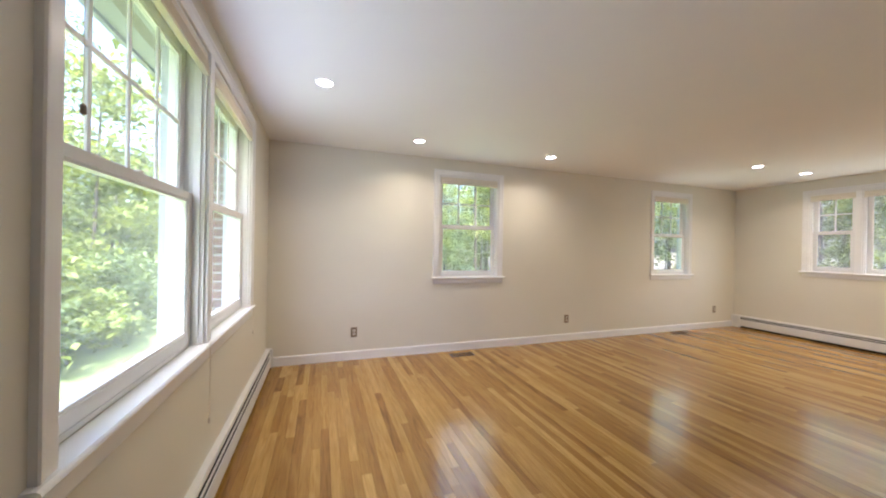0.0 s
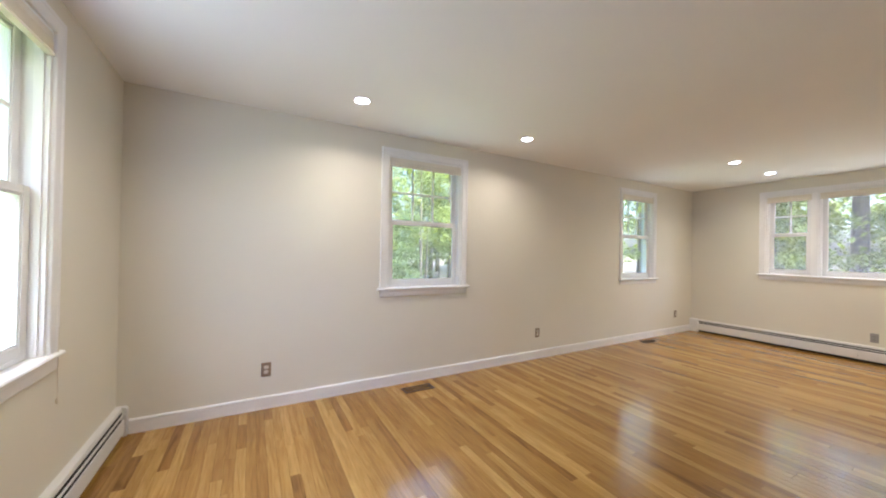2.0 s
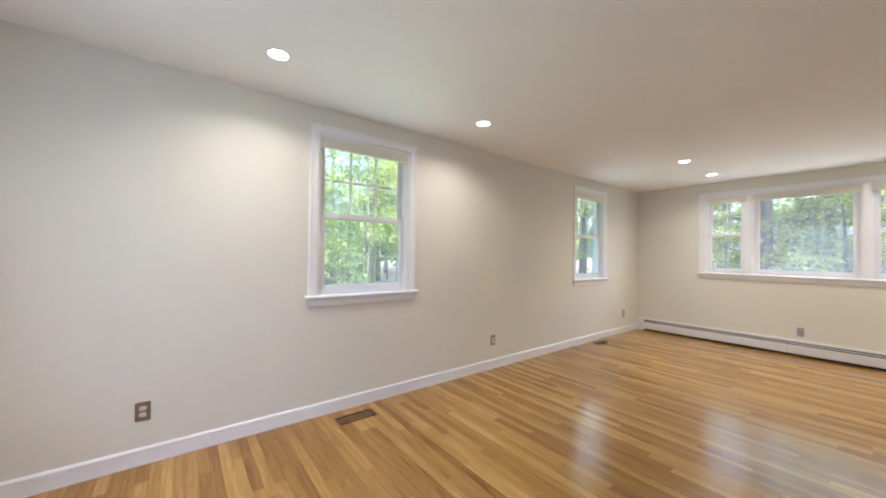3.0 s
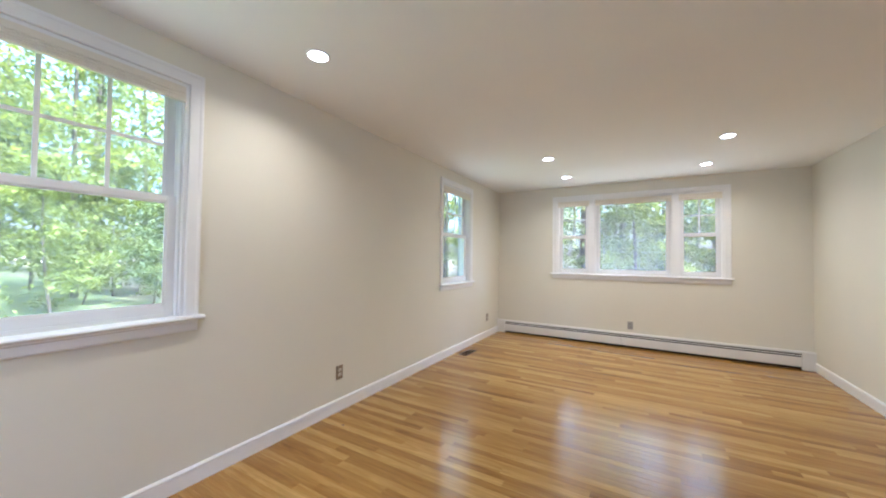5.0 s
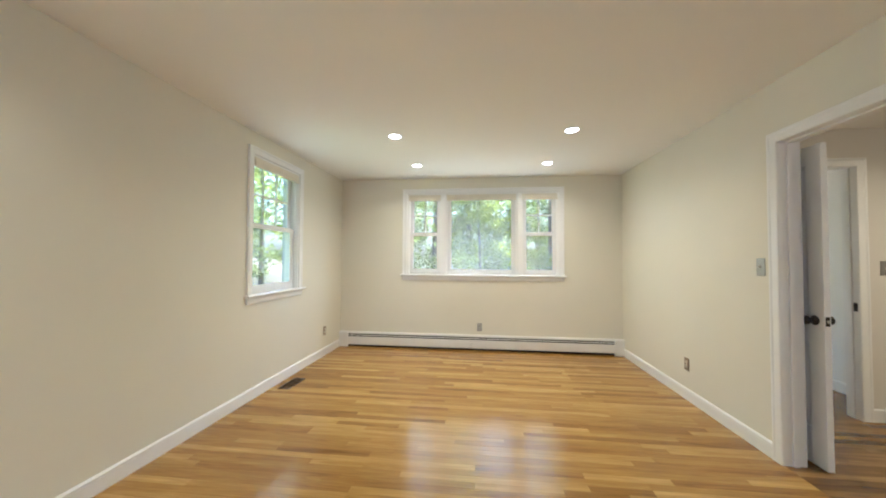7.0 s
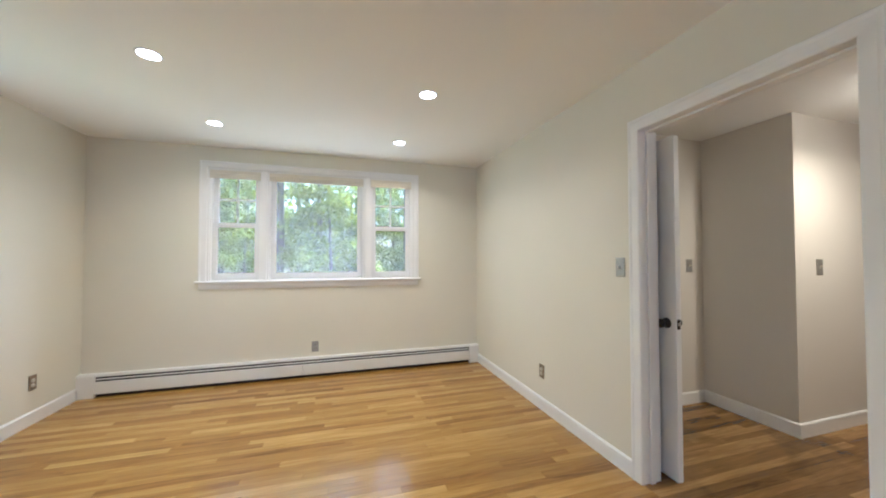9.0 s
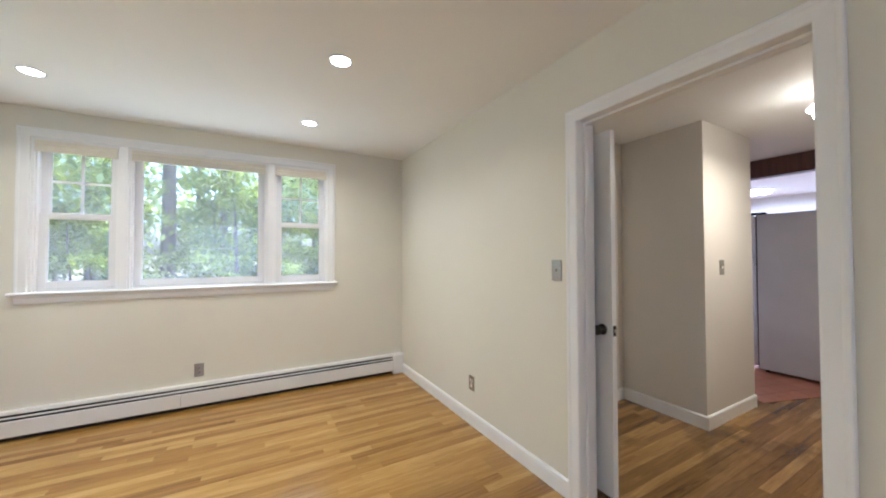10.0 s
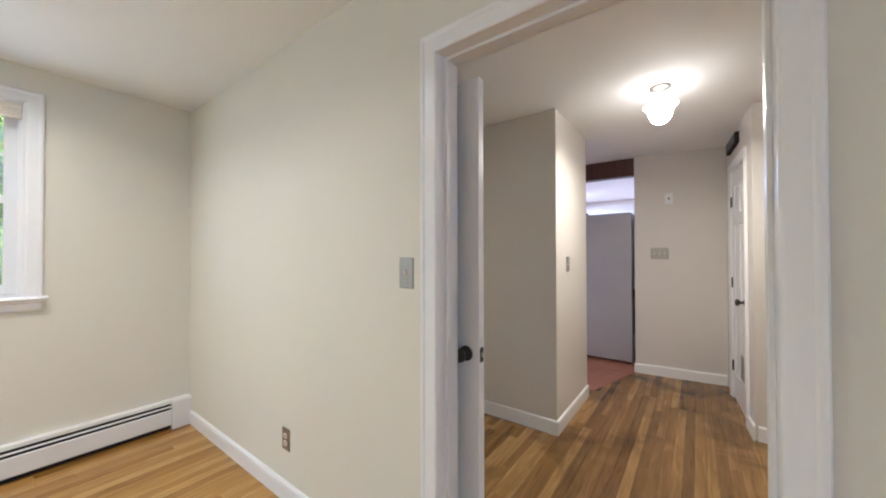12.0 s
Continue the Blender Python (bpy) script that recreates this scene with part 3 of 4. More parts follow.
def knob(parent, x, y, z, way, axis='y'):
    """Round rosette, neck and ball on a door's face, pointing along way (+1 or -1)."""
    prof = [(.031, 0), (.031, .004), (.026, .008), (.012, .010), (.010, .026), (.018, .034), (.027, .044), (.027, .054), (.018, .062), (.004, .064)]
    k = part("knob", lathe([(r, way * h) for r, h in prof], 20, axis, (x, y, z)), BRONZE, parent, "dark bronze round knob", smooth=True)
    return k


def panel_door(d, w, h, t, rows, cols=2):
    """A panelled leaf: local x along its width from 0, local y its thickness, z up. rows: (z0, z1) of the panels."""
    st = .105 if w > .65 else .09
    part("core", box(.004, w - .004, t * .32, t * .68, .014, h - .004), TRIM, d)
    bm = bmesh.new()
    mid = st * .8
    xs = [0, st, (w - mid) / 2, (w + mid) / 2, w - st, w]
    box(0, st, 0, t, .01, h, .0025, bm)
    box(w - st, w, 0, t, .01, h, .0025, bm)
    zs = [.01] + [z for r in rows for z in r] + [h]
    for a, b in zip(zs[::2], zs[1::2]):
        box(st, w - st, .0004, t - .0004, a, b, .0025, bm)
    for a, b in rows:
        box(xs[2], xs[3], .0008, t - .0008, a, b, .0025, bm)
    part("stiles_and_rails", bm, TRIM, d)
    for a, b in rows:
        for p, q in ((st, xs[2]), (xs[3], w - st)):
            g = .014
            for y0, y1, yt in ((t * .32, t * .32 - .001, .003), (t * .68, t * .68 + .001, t - .003)):
                part("raised_panel", loft([[(p + g, y1, a + g), (q - g, y1, a + g), (q - g, y1, b - g), (p + g, y1, b - g)],
                                           [(p + g + .02, yt, a + g + .02), (q - g - .02, yt, a + g + .02), (q - g - .02, yt, b - g - .02), (p + g + .02, yt, b - g - .02)]]), TRIM, d)


SIX = [(.24, .78), (.90, 1.58), (1.68, 1.92)]
leaf = empty("panel_door", pose(5.148, -.229, 0, 0, 0, -1.0), label="white panelled door standing open behind the wall", category="door")
panel_door(leaf, .785, 2.045, .036, SIX)
knob(leaf, .062, .036, .925, 1)
knob(leaf, .062, 0, .925, -1)
part("latch_plate", box(-.0016, .0005, .006, .030, .896, .954, 0.0005), BRONZE, leaf, "dark bronze latch plate")
part("latch_bolt", box(-.010, -.0014, .012, .024, .916, .934, 0.002), NICKEL, leaf)
for z in (.2, 1.0, 1.8):
    part("hinge", lathe([(.007, z - .045), (.007, z + .045)], 10, at=(.7925, .041, 0)), BRONZE, leaf)

# ---------------------------------------------------------------- the hall and what is seen of the kitchen
thing("floor_hall_base", box(2.6, 6.3, -4.6, -.019, -.14, -.021), JOINT, "dark subfloor of the hall", "subfloor", kind="structure")
thing("ceiling_hall", box(2.5, 8.2, -7.2, -.1205, HH, HH + .17), CEIL, "white painted hall and kitchen ceiling", "ceiling", kind="structure")
GREY_Y, LIT_X = -1.530, 5.284
HALL_E = pose(5.960, 0, 0, 0, 0, -90)
thing("wall_hall_east", wall_mesh(.121, 1.62, -.02, HH, .12, [(.27 - .018, 1.165 + .018, -1, 2.103)]), WALL_HALL, "warm grey painted hall wall with a doorway", "wall", kind="structure", m=HALL_E)
hall_block = bmesh.new()
box(LIT_X, 5.9595, -2.385, GREY_Y, -.02, HH, bm=hall_block)
thing("wall_hall_block", hall_block, WALL_HALL, "warm grey painted wall corner beside the kitchen opening", "wall", kind="structure")
BACK = side((5.013, -3.372), (4.198, -3.472))      # local x from the kitchen opening to the closet
back_len = math.hypot(.815, .10)
thing("wall_hall_back", wall_mesh(0, back_len + .2, -.02, HH, .12), WALL_HALL, "warm grey painted wall at the end of the hall", "wall", kind="structure", m=BACK)
CLOSET = side((4.212, -3.49), (4.128, -2.30))    # local x from the back wall towards the room; the wall's far side to the left
cl = math.hypot(.084, 1.19)
cd0, cd1 = .335, .945                              # closet door
thing("wall_hall_closet", wall_mesh(-.1, cl, -.02, HH, .10, [(cd0 - .018, cd1 + .018, -1, 2.093)]), WALL_HALL, "warm grey painted wall with a closet door", "wall", kind="structure", m=CLOSET)
thing("wall_closet_return", box(2.6, 4.027, -2.41, -2.30, -.02, HH), WALL_HALL, "warm grey painted hall wall", "wall", kind="structure")
thing("wall_closet_inside", box(3.40, 3.46, -3.7, -2.42, -.02, HH), WALL_HALL, "plain closet wall", "wall", kind="structure")
thing("wall_hall_west", box(2.6, 2.7, -2.30, -.1205, -.02, HH), WALL_HALL, "warm grey painted hall wall", "wall", kind="structure")

GREY = pose(5.9595, GREY_Y, 0, 0, 0, 180)         # local x runs west along the grey wall
LIT = pose(LIT_X, GREY_Y, 0, 0, 0, -90)
baseboard(GREY, .0, 5.9595 - LIT_X + .017)
baseboard(LIT, -.0, .857)
baseboard(HALL_E, 1.237, 1.512)
baseboard(BACK, -.012, back_len - .02)
baseboard(CLOSET, cd1 + .072, cl + .015)
baseboard(pose(4.113, -2.30, 0, 0, 0, 180), 0.0, 1.0)

# dark timber header over the way to the kitchen
thing("ceiling_beam", box(5.016, 7.6, -3.49, -3.37, 2.205, HH - .001, .006), BEAM, "dark reddish brown wooden beam over the kitchen opening", "beam")

# closet door
cdf = empty("closet_door_frame", CLOSET, "structure", "white moulded closet door frame", "door frame")
casing_parts(cdf, cd0, cd1, 0, 2.075)
part("jamb", box(cd0 - .0175, cd0, .0005, .0995, 0, 2.075), TRIM, cdf)
part("jamb", box(cd1, cd1 + .0175, .0005, .0995, 0, 2.075), TRIM, cdf)
part("head_jamb", box(cd0 - .0175, cd1 + .0175, .0005, .0995, 2.0755, 2.0925), TRIM, cdf)
closet = empty("closet_door", CLOSET @ pose(cd0 + .003, .003, 0), label="white panelled closet door with a small vent grille", category="door")
panel_door(closet, cd1 - cd0 - .006, 2.065, .035, SIX)
knob(closet, cd1 - cd0 - .065, 0, .935, -1)
for z in (.30, 1.06, 1.80):
    part("hinge", boxes((-.012, .006, -.0045, -.0005, z - .045, z + .045), bevel=0.001), BRONZE, closet, "dark bronze hinge")
    part("hinge_barrel", lathe([(.006, z - .047), (.006, z + .047)], 10, at=(-.002, -.007, 0)), BRONZE, closet, "dark bronze hinge")
part("hinge_stop", box(-.030, -.001, -.010, -.006, 1.085, 1.091, 0.001), BRONZE, closet)
grille = part("vent_grille", boxes((.33, .53, -.006, .0, .26, .275), (.33, .53, -.006, 0, .485, .50), (.33, .345, -.006, 0, .275, .485), (.515, .53, -.006, 0, .275, .485), bevel=0.001), TRIM, closet)
part("grille_back", box(.345, .515, -.0012, -.0002, .275, .485), STEEL, grille, "grey grille backing")
for i in range(9):
    z = .286 + i * .022
    part("louver", box(.345, .515, -.005, -.0015, z, z + .010), STEEL, grille)

chime = empty("wall_plaque", CLOSET @ pose(.28, 0, 2.25), label="long black box mounted above the closet door", category="wall box")
part("box_body", box(0, .46, -.030, -.001, 0, .095, .004), BLACK, chime)
part("box_face", box(.012, .448, -.033, -.0302, .010, .085, .002), material("smoked_plastic", (0.05, 0.048, 0.047), .35), chime)

# kitchen floor, walls and fridge
tile_edge = [(5.312, -2.385), (5.015, -3.35)]
kitchen = empty("floor_kitchen", None, "structure", "terracotta red tiled kitchen floor", "floor")
thing("wall_kitchen_far", box(4.2, 8.2, -6.8, -6.7, -.02, HH), WALL_HALL, "pale kitchen wall", "wall", kind="structure")
thing("wall_kitchen_east", box(8.0, 8.1, -6.7, -1.72, -.02, HH), WALL_HALL, "pale kitchen wall", "wall", kind="structure")
thing("wall_kitchen_north", box(6.085, 8.0, -1.72, -1.622, -.02, HH), CEIL, "pale kitchen wall", "wall", kind="structure")
thing("wall_kitchen_west", box(4.9, 5.0, -6.7, -3.50, -.02, HH), WALL_HALL, "pale kitchen wall", "wall", kind="structure")

# the small room behind the open door
bdf = empty("side_door_frame", HALL_E, "structure", "white moulded frame of the side doorway", "door frame")
casing_parts(bdf, .27, 1.165, 0, 2.085)
part("jamb", box(.27 - .0175, .27, .0005, .1195, 0, 2.085), TRIM, bdf)
part("jamb", box(1.165, 1.165 + .0175, .0005, .1195, 0, 2.085), TRIM, bdf)
part("head_jamb", box(.27 - .0175, 1.165 + .0175, .0005, .1195, 2.0855, 2.1025), TRIM, bdf)
part("stop", box(1.154, 1.165, .045, .08, 0, 2.085, .002), TRIM, bdf)
part("strike_plate", box(1.1625, 1.1648, .010, .040, .885, .955), BRONZE, bdf, "dark bronze strike plate")
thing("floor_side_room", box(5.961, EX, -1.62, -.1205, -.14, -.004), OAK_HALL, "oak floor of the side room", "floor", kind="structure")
baseboard(pose(EX, -1.6215, 0, 0, 0, 180), 0.02, EX - 6.09)
baseboard(pose(EX, -.12, 0, 0, 0, 0) @ pose(-1.6, 0, 0), 0, 1.58)
thing("ceiling_side_room", box(6.085, EX, -1.62, -.1205, HH - .012, HH - .002), CEIL, "white ceiling of the side room", "ceiling", kind="structure")

fr = empty("refrigerator", pose(5.075, -3.60, 0), label="grey refrigerator with stainless doors seen from its side", category="refrigerator")
part("cabinet_body", box(0, .575, -.80, 0, .035, 1.815, .008), FRIDGE, fr, "grey enamelled side")
part("door", box(.585, .655, -.398, 0, .06, 1.805, .012), FRIDGED, fr)
part("door", box(.585, .655, -.80, -.402, .06, 1.805, .012), FRIDGED, fr)
part("gasket", box(.5755, .5845, -.79, -.01, .07, 1.795), BLACK, fr)
for y in (-.36, -.44):
    part("handle", boxes((.69, .712, y - .011, y + .011, .65, 1.65), (.6555, .691, y - .009, y + .009, .68, .71), (.6555, .691, y - .009, y + .009, 1.59, 1.62), bevel=.003), FRIDGED, fr)
part("hinge_cover", box(.50, .64, -.06, -.005, 1.8155, 1.84, .004), BLACK, fr)
for x, y in ((.04, -.06), (.04, -.74), (.52, -.06), (.52, -.74)):
    part("foot", lathe([(.018, 0.001), (.018, .0345)], 10, at=(x, y, 0)), BLACK, fr)
part("power_cord", boxes((-.022, -.010, -.05, -.038, .36, .78), (-.028, -.006, -.06, -.03, .78, .90), bevel=.003), BLACK, fr)

kl = empty("kitchen_ceiling_light", pose(6.28, -5.6, HH), label="round white flush ceiling light, lit", category="ceiling light")
part("pan", lathe([(.19, -.001), (.19, -.02), (.17, -.022)], 32), WHITEP, kl)
part("diffuser", lathe([(.168, -.0225), (.168, -.05), (.14, -.068), (.02, -.072)], 32), LED, kl, smooth=True)


def area(name, m, size, watts, colour, spread=180):
    d = bpy.data.lights.new(name, 'AREA')
    d.shape, d.size, d.energy, d.color, d.spread = 'DISK', size, watts, colour, radians(spread)
    ob = new(name, d)
    ob.matrix_world = m
    return ob


area("kitchen_lamp", pose(6.28, -5.6, HH - .076), .30, KITCHEN_WATTS, (0.84, 0.85, 1.0))

# hall ceiling light: lobed opal glass on a nickel canopy
hl = empty("hall_ceiling_light", pose(4.632, -1.612, HH), label="white lobed glass ceiling light on a nickel canopy, lit", category="ceiling light")
part("canopy", lathe([(.062, -.001), (.062, -.010), (.054, -.018), (.012, -.024), (.008, -.03)], 32), CANOPY, hl, "brushed nickel canopy", smooth=True)
part("stem", lathe([(.005, -.0305), (.005, -.0975)], 10), NICKEL, hl)
rings = []
for r, z, lobe in ((.028, -.098, 0), (.074, -.102, .05), (.088, -.112, .09), (.091, -.126, .10), (.081, -.140, .07), (.069, -.156, .03), (.064, -.178, .01), (.058, -.200, 0), (.045, -.222, 0), (.024, -.237, 0), (.005, -.240, 0)):
    rings.append([(r * (1 + lobe * math.cos(6 * a)) * math.cos(a), r * (1 + lobe * math.cos(6 * a)) * math.sin(a), z) for a in [2 * math.pi * i / 48 for i in range(48)]])
part("glass_bowl", loft(rings[5:]), OPAL, hl, "glowing white opal glass", smooth=True)
part("bowl_shoulder", loft(rings[:6], caps=False), OPAL_DIM, hl, "lobed white glass rim", smooth=True)

area("hall_lamp", pose(4.632, -1.612, HH - .243), .08, HALL_WATTS, (1.0, 0.79, 0.50))

# ---------------------------------------------------------------- recessed lights
def recessed():
    r = empty("recessed_light", pose(0, 0, CH), label="round recessed ceiling light with a white trim ring, lit", category="recessed light", group="recessed ceiling lights")
    part("trim_ring", lathe([(.0545, -.0005), (.066, -.0005), (.067, -.002), (.064, -.0045), (.057, -.005), (.0545, -.004), (.0545, -.0005)], 40), WHITEP, r, smooth=True)
    part("lens", lathe([(.054, -.001), (.054, -.0045), (.02, -.0060), (.002, -.0061)], 40), LENS, r, "glowing frosted lens")
    return r


SPOTS = [(.56, 2.43), (1.53, 3.438), (3.217, 3.438), (5.955, 2.748), (6.996, 2.736), (5.962, 1.10), (7.04, 1.122)]
first = recessed()
first.location.x, first.location.y = SPOTS[0]
for x, y in SPOTS[1:]:
    copy_thing(first, pose(x, y, CH))
for x, y in SPOTS:
    area("ceiling_lamp", pose(x, y, CH - .0075), .105, LAMP_WATTS, LAMP_COLOUR, 145)

# ---------------------------------------------------------------- outlets, switches, registers
def outlet(m, plate=BRASS, face=IVORY, label="bronze wall outlet plate with two ivory sockets"):
    o = empty("wall_outlet", m, label=label, category="outlet", group="wall outlets")
    part("plate", loft([[(-.036, -.0005, -.058), (.036, -.0005, -.058), (.036, -.0005, .058), (-.036, -.0005, .058)],
                        [(-.036, -.003, -.058), (.036, -.003, -.058), (.036, -.003, .058), (-.036, -.003, .058)],
                        [(-.033, -.006, -.055), (.033, -.006, -.055), (.033, -.006, .055), (-.033, -.006, .055)]]), plate, o)
    for z in (-.0195, .0195):
        ring = [(.0175 * math.cos(a), max(-.0135, min(.0135, .0175 * math.sin(a)))) for a in [2 * math.pi * i / 20 for i in range(20)]]
        s = part("socket", loft([[(x, -.0055, z + q) for x, q in ring], [(x * .95, -.0085, z + q * .95) for x, q in ring]]), face, o)
        part("slots", boxes((-.0075, -.0055, -.0092, -.0083, z - .003, z + .006), (.0055, .0075, -.0092, -.0083, z - .003, z + .006), (-.002, .002, -.0092, -.0083, z - .010, z - .006)), BLACK, s)
    part("screw", lathe([(.003, -.006), (.003, -.0072)], 8, 'y'), NICKEL, o)
    return o


def on(m, u, z):
    return m @ pose(u, 0, z)


o1 = outlet(on(NORTH, .93, .322))
for mm in (on(NORTH, 3.975, .323), on(NORTH, 7.185, .325), on(SOUTH, EX - 6.245, .328)):
    copy_thing(o1, mm)
outlet(on(EAST, NY - 1.948, .325), STEEL, STEEL, "grey steel wall outlet plate above the heater")


def switch(m, gangs=1, plate=STEEL, lever=IVORY, label="brushed steel light switch plate"):
    w = .0365 + .023 * (gangs - 1)
    s = empty("light_switch", m, label=label, category="light switch", group="light switches")
    part("plate", loft([[(-w, -.0005, -.060), (w, -.0005, -.060), (w, -.0005, .060), (-w, -.0005, .060)],
                        [(-w, -.003, -.060), (w, -.003, -.060), (w, -.003, .060), (-w, -.003, .060)],
                        [(-w + .003, -.006, -.057), (w - .003, -.006, -.057), (w - .003, -.006, .057), (-w + .003, -.006, .057)]]), plate, s)
    for g in range(gangs):
        c = (g - (gangs - 1) / 2) * .046
        part("toggle", loft([[(c - .005, -.006, -.011), (c + .005, -.006, -.011), (c + .005, -.006, .011), (c - .005, -.006, .011)],
                             [(c - .004, -.018, .003), (c + .004, -.018, .003), (c + .004, -.018, .010), (c - .004, -.018, .010)]]), lever, s)
        for z in (-.032, .032):
            part("screw", lathe([(.003, -.006), (.003, -.0072)], 8, 'y', (c, 0, z)), NICKEL, s)
    return s


switch(on(SOUTH, EX - 5.361, 1.257))
switch(on(LIT, .275, 1.245))
switch(on(HALL_E, 1.36, 1.243))
switch(on(BACK, .235, 1.325), 3, label="brushed steel switch plate with three toggles")
th = empty("wall_control", on(BACK, .325, 1.915), label="small white wall control with a dark toggle", category="wall control")
part("plate", box(-.037, .037, -.008, -.0005, -.060, .060, .003), WHITEP, th)
part("toggle", box(-.006, .006, -.016, -.0082, -.008, .012, .002), BLACK, th)


def register(x, y):
    r = empty("floor_register", pose(x, y, 0), label="dark bronze metal floor register set in the oak floor", category="floor vent", group="floor registers")
    a, b = .153, .064
    part("register_frame", boxes((-a, a, -b, -b + .016, -.004, .004), (-a, a, b - .016, b, -.004, .004), (-a, -a + .016, -b + .016, b - .016, -.004, .004), (a - .016, a, -b + .016, b - .016, -.004, .004), bevel=.0015), REGISTER, r)
    part("duct", box(-a + .016, a - .016, -b + .016, b - .016, -.02, -.012), BLACK, r)
    for i in range(22):
        c = -a + .022 + i * (2 * a - .044) / 21
        part("slat", box(c - .0028, c + .0028, -b + .016, b - .016, -.010, .002), REGISTER, r)
    part("centre_bar", box(-a + .016, a - .016, -.003, .003, -.008, .0025), REGISTER, r)
    return r


register(2.235, 3.83)
register(6.15, 3.87)

# shade cords at the wide window
def cord(y, z0, z1, x=.056, bead=True):
    c = empty("shade_cord", pose(x, y, 0), label="thin off-white shade cord hanging by the window", category="cord", group="shade cords")
    part("string", lathe([(.0016, z0 + .02), (.0016, z1)], 6), IVORY, c)
    if bead:
        part("tassel", lathe([(.002, z0 + .024), (.006, z0 + .018), (.007, z0), (.003, z0 - .004)], 10), IVORY, c)


cord(1.885, .43, .84, x=.0385)
cord(2.105, 1.96, W_Z[1] - .03, x=-.022)
cord(3.105, .585, .94, x=.026)
cl1 = empty("cord_cleat", pose(-.010, .99, 1.66), label="small brown tassel on a shade cord", category="cord")
part("tassel", lathe([(.002, .016), (.006, .010), (.007, -.010), (.003, -.014)], 12), material("brown_wood_tassel", (.16, .09, .045), .5), cl1)
part("string", lathe([(.0014, .016), (.0014, .56)], 6), IVORY, cl1)

# ---------------------------------------------------------------- outside of the house
thing("roof", boxes((-WT - .12, EX + .5, -7.2, NY + WT + .35, CH + .101, CH + .22)), ROOF, "dark felted roof over the house", "roof", kind="structure")
eave = empty("eave", None, "structure", "white boarded eave outside the window", "eave")
for i in range(-1, 2):
    part("soffit_board", box(-WT - .16 - .115 * (i + 1) + .003, -WT - .16 - .115 * i if i >= 0 else -WT - .002, -2.0, NY + .6, 2.52, 2.535), SIDING, eave)
part("fascia", box(-WT - .16 - .258, -WT - .16 - .231, -2.0, NY + .6, 2.50, 2.70), SIDING, eave)
part("roof_edge", box(-WT - .16 - .28, -WT - .121, -2.0, NY + .6, 2.701, 2.74), ROOF, eave)

# brick veneer beside the wide window: courses of single bricks along the end of the opening, the rest joined
veneer = empty("brick_veneer", None, "structure", "weathered red brick facing outside the window", "brickwork")
VX0, VX1 = -WT - .145, -WT - .036
part("mortar_bed", boxes((VX0 + .006, VX1 - .0, 3.148, NY + .3, -.45, 2.515), (VX0 + .006, VX1, -1.9, .885, -.45, 2.515), (VX0 + .006, VX1, .885, 3.148, -.45, .74), (VX0 + .006, VX1, .885, 3.148, 2.353, 2.515)), MORTAR, veneer)


def brick_mesh(length):
    bm = box(0, .102, 0, length, 0, .057)
    me = bpy.data.meshes.new("brick")
    bmesh.ops.bevel(bm, geom=[e for e in bm.edges if abs(e.verts[0].co.z - e.verts[1].co.z) > .01], offset=.004, segments=1, affect='EDGES')
    bm.to_mesh(me)
    bm.free()
    me.materials.append(BRICK)
    return me


BM_FULL, BM_HALF = brick_mesh(.20), brick_mesh(.095)
rnd = random.Random(4)
for c in range(42):
    z = -.43 + c * .073
    if z > 2.45:
        break
    y = 3.143
    first_half = c % 2
    for k in range(4):
        half = first_half and k == 0
        ob = new("brick", BM_HALF if half else BM_FULL)
        ob.parent = veneer
        ob.location = (VX0 + rnd.uniform(-.002, .002), y, z)
        y += (.095 if half else .20) + .010

# ---------------------------------------------------------------- ground, rocks, woods
rnd = random.Random(11)
GZ = -.55


def ground_height(x, y):
    d = max(0.0, -x - 1.0, x - 9.0, y - 5.0)
    return GZ + .020 * d * (1 if x < 9 else -.3) + .18 * min(1, d / 6) * noise.noise(Vector((x * .12, y * .12, 0)))


gb = bmesh.new()
gs = sorted({*[i * 1.0 for i in range(-40, 49)], *[i * 12.0 for i in range(-20, 22)], -900., 900., -400., 400.})
gv = {}
for x in gs:
    for y in gs:
        gv[x, y] = gb.verts.new((x, y, ground_height(x, y) if max(abs(x), abs(y)) < 60 else GZ + .3))
for a, b in zip(gs, gs[1:]):
    for c, d in zip(gs, gs[1:]):
        gb.faces.new((gv[a, c], gv[b, c], gv[b, d], gv[a, d]))
thing("ground", gb, GROUND, "lawn and leaf litter under the trees outside", "ground", kind="structure", smooth=True)


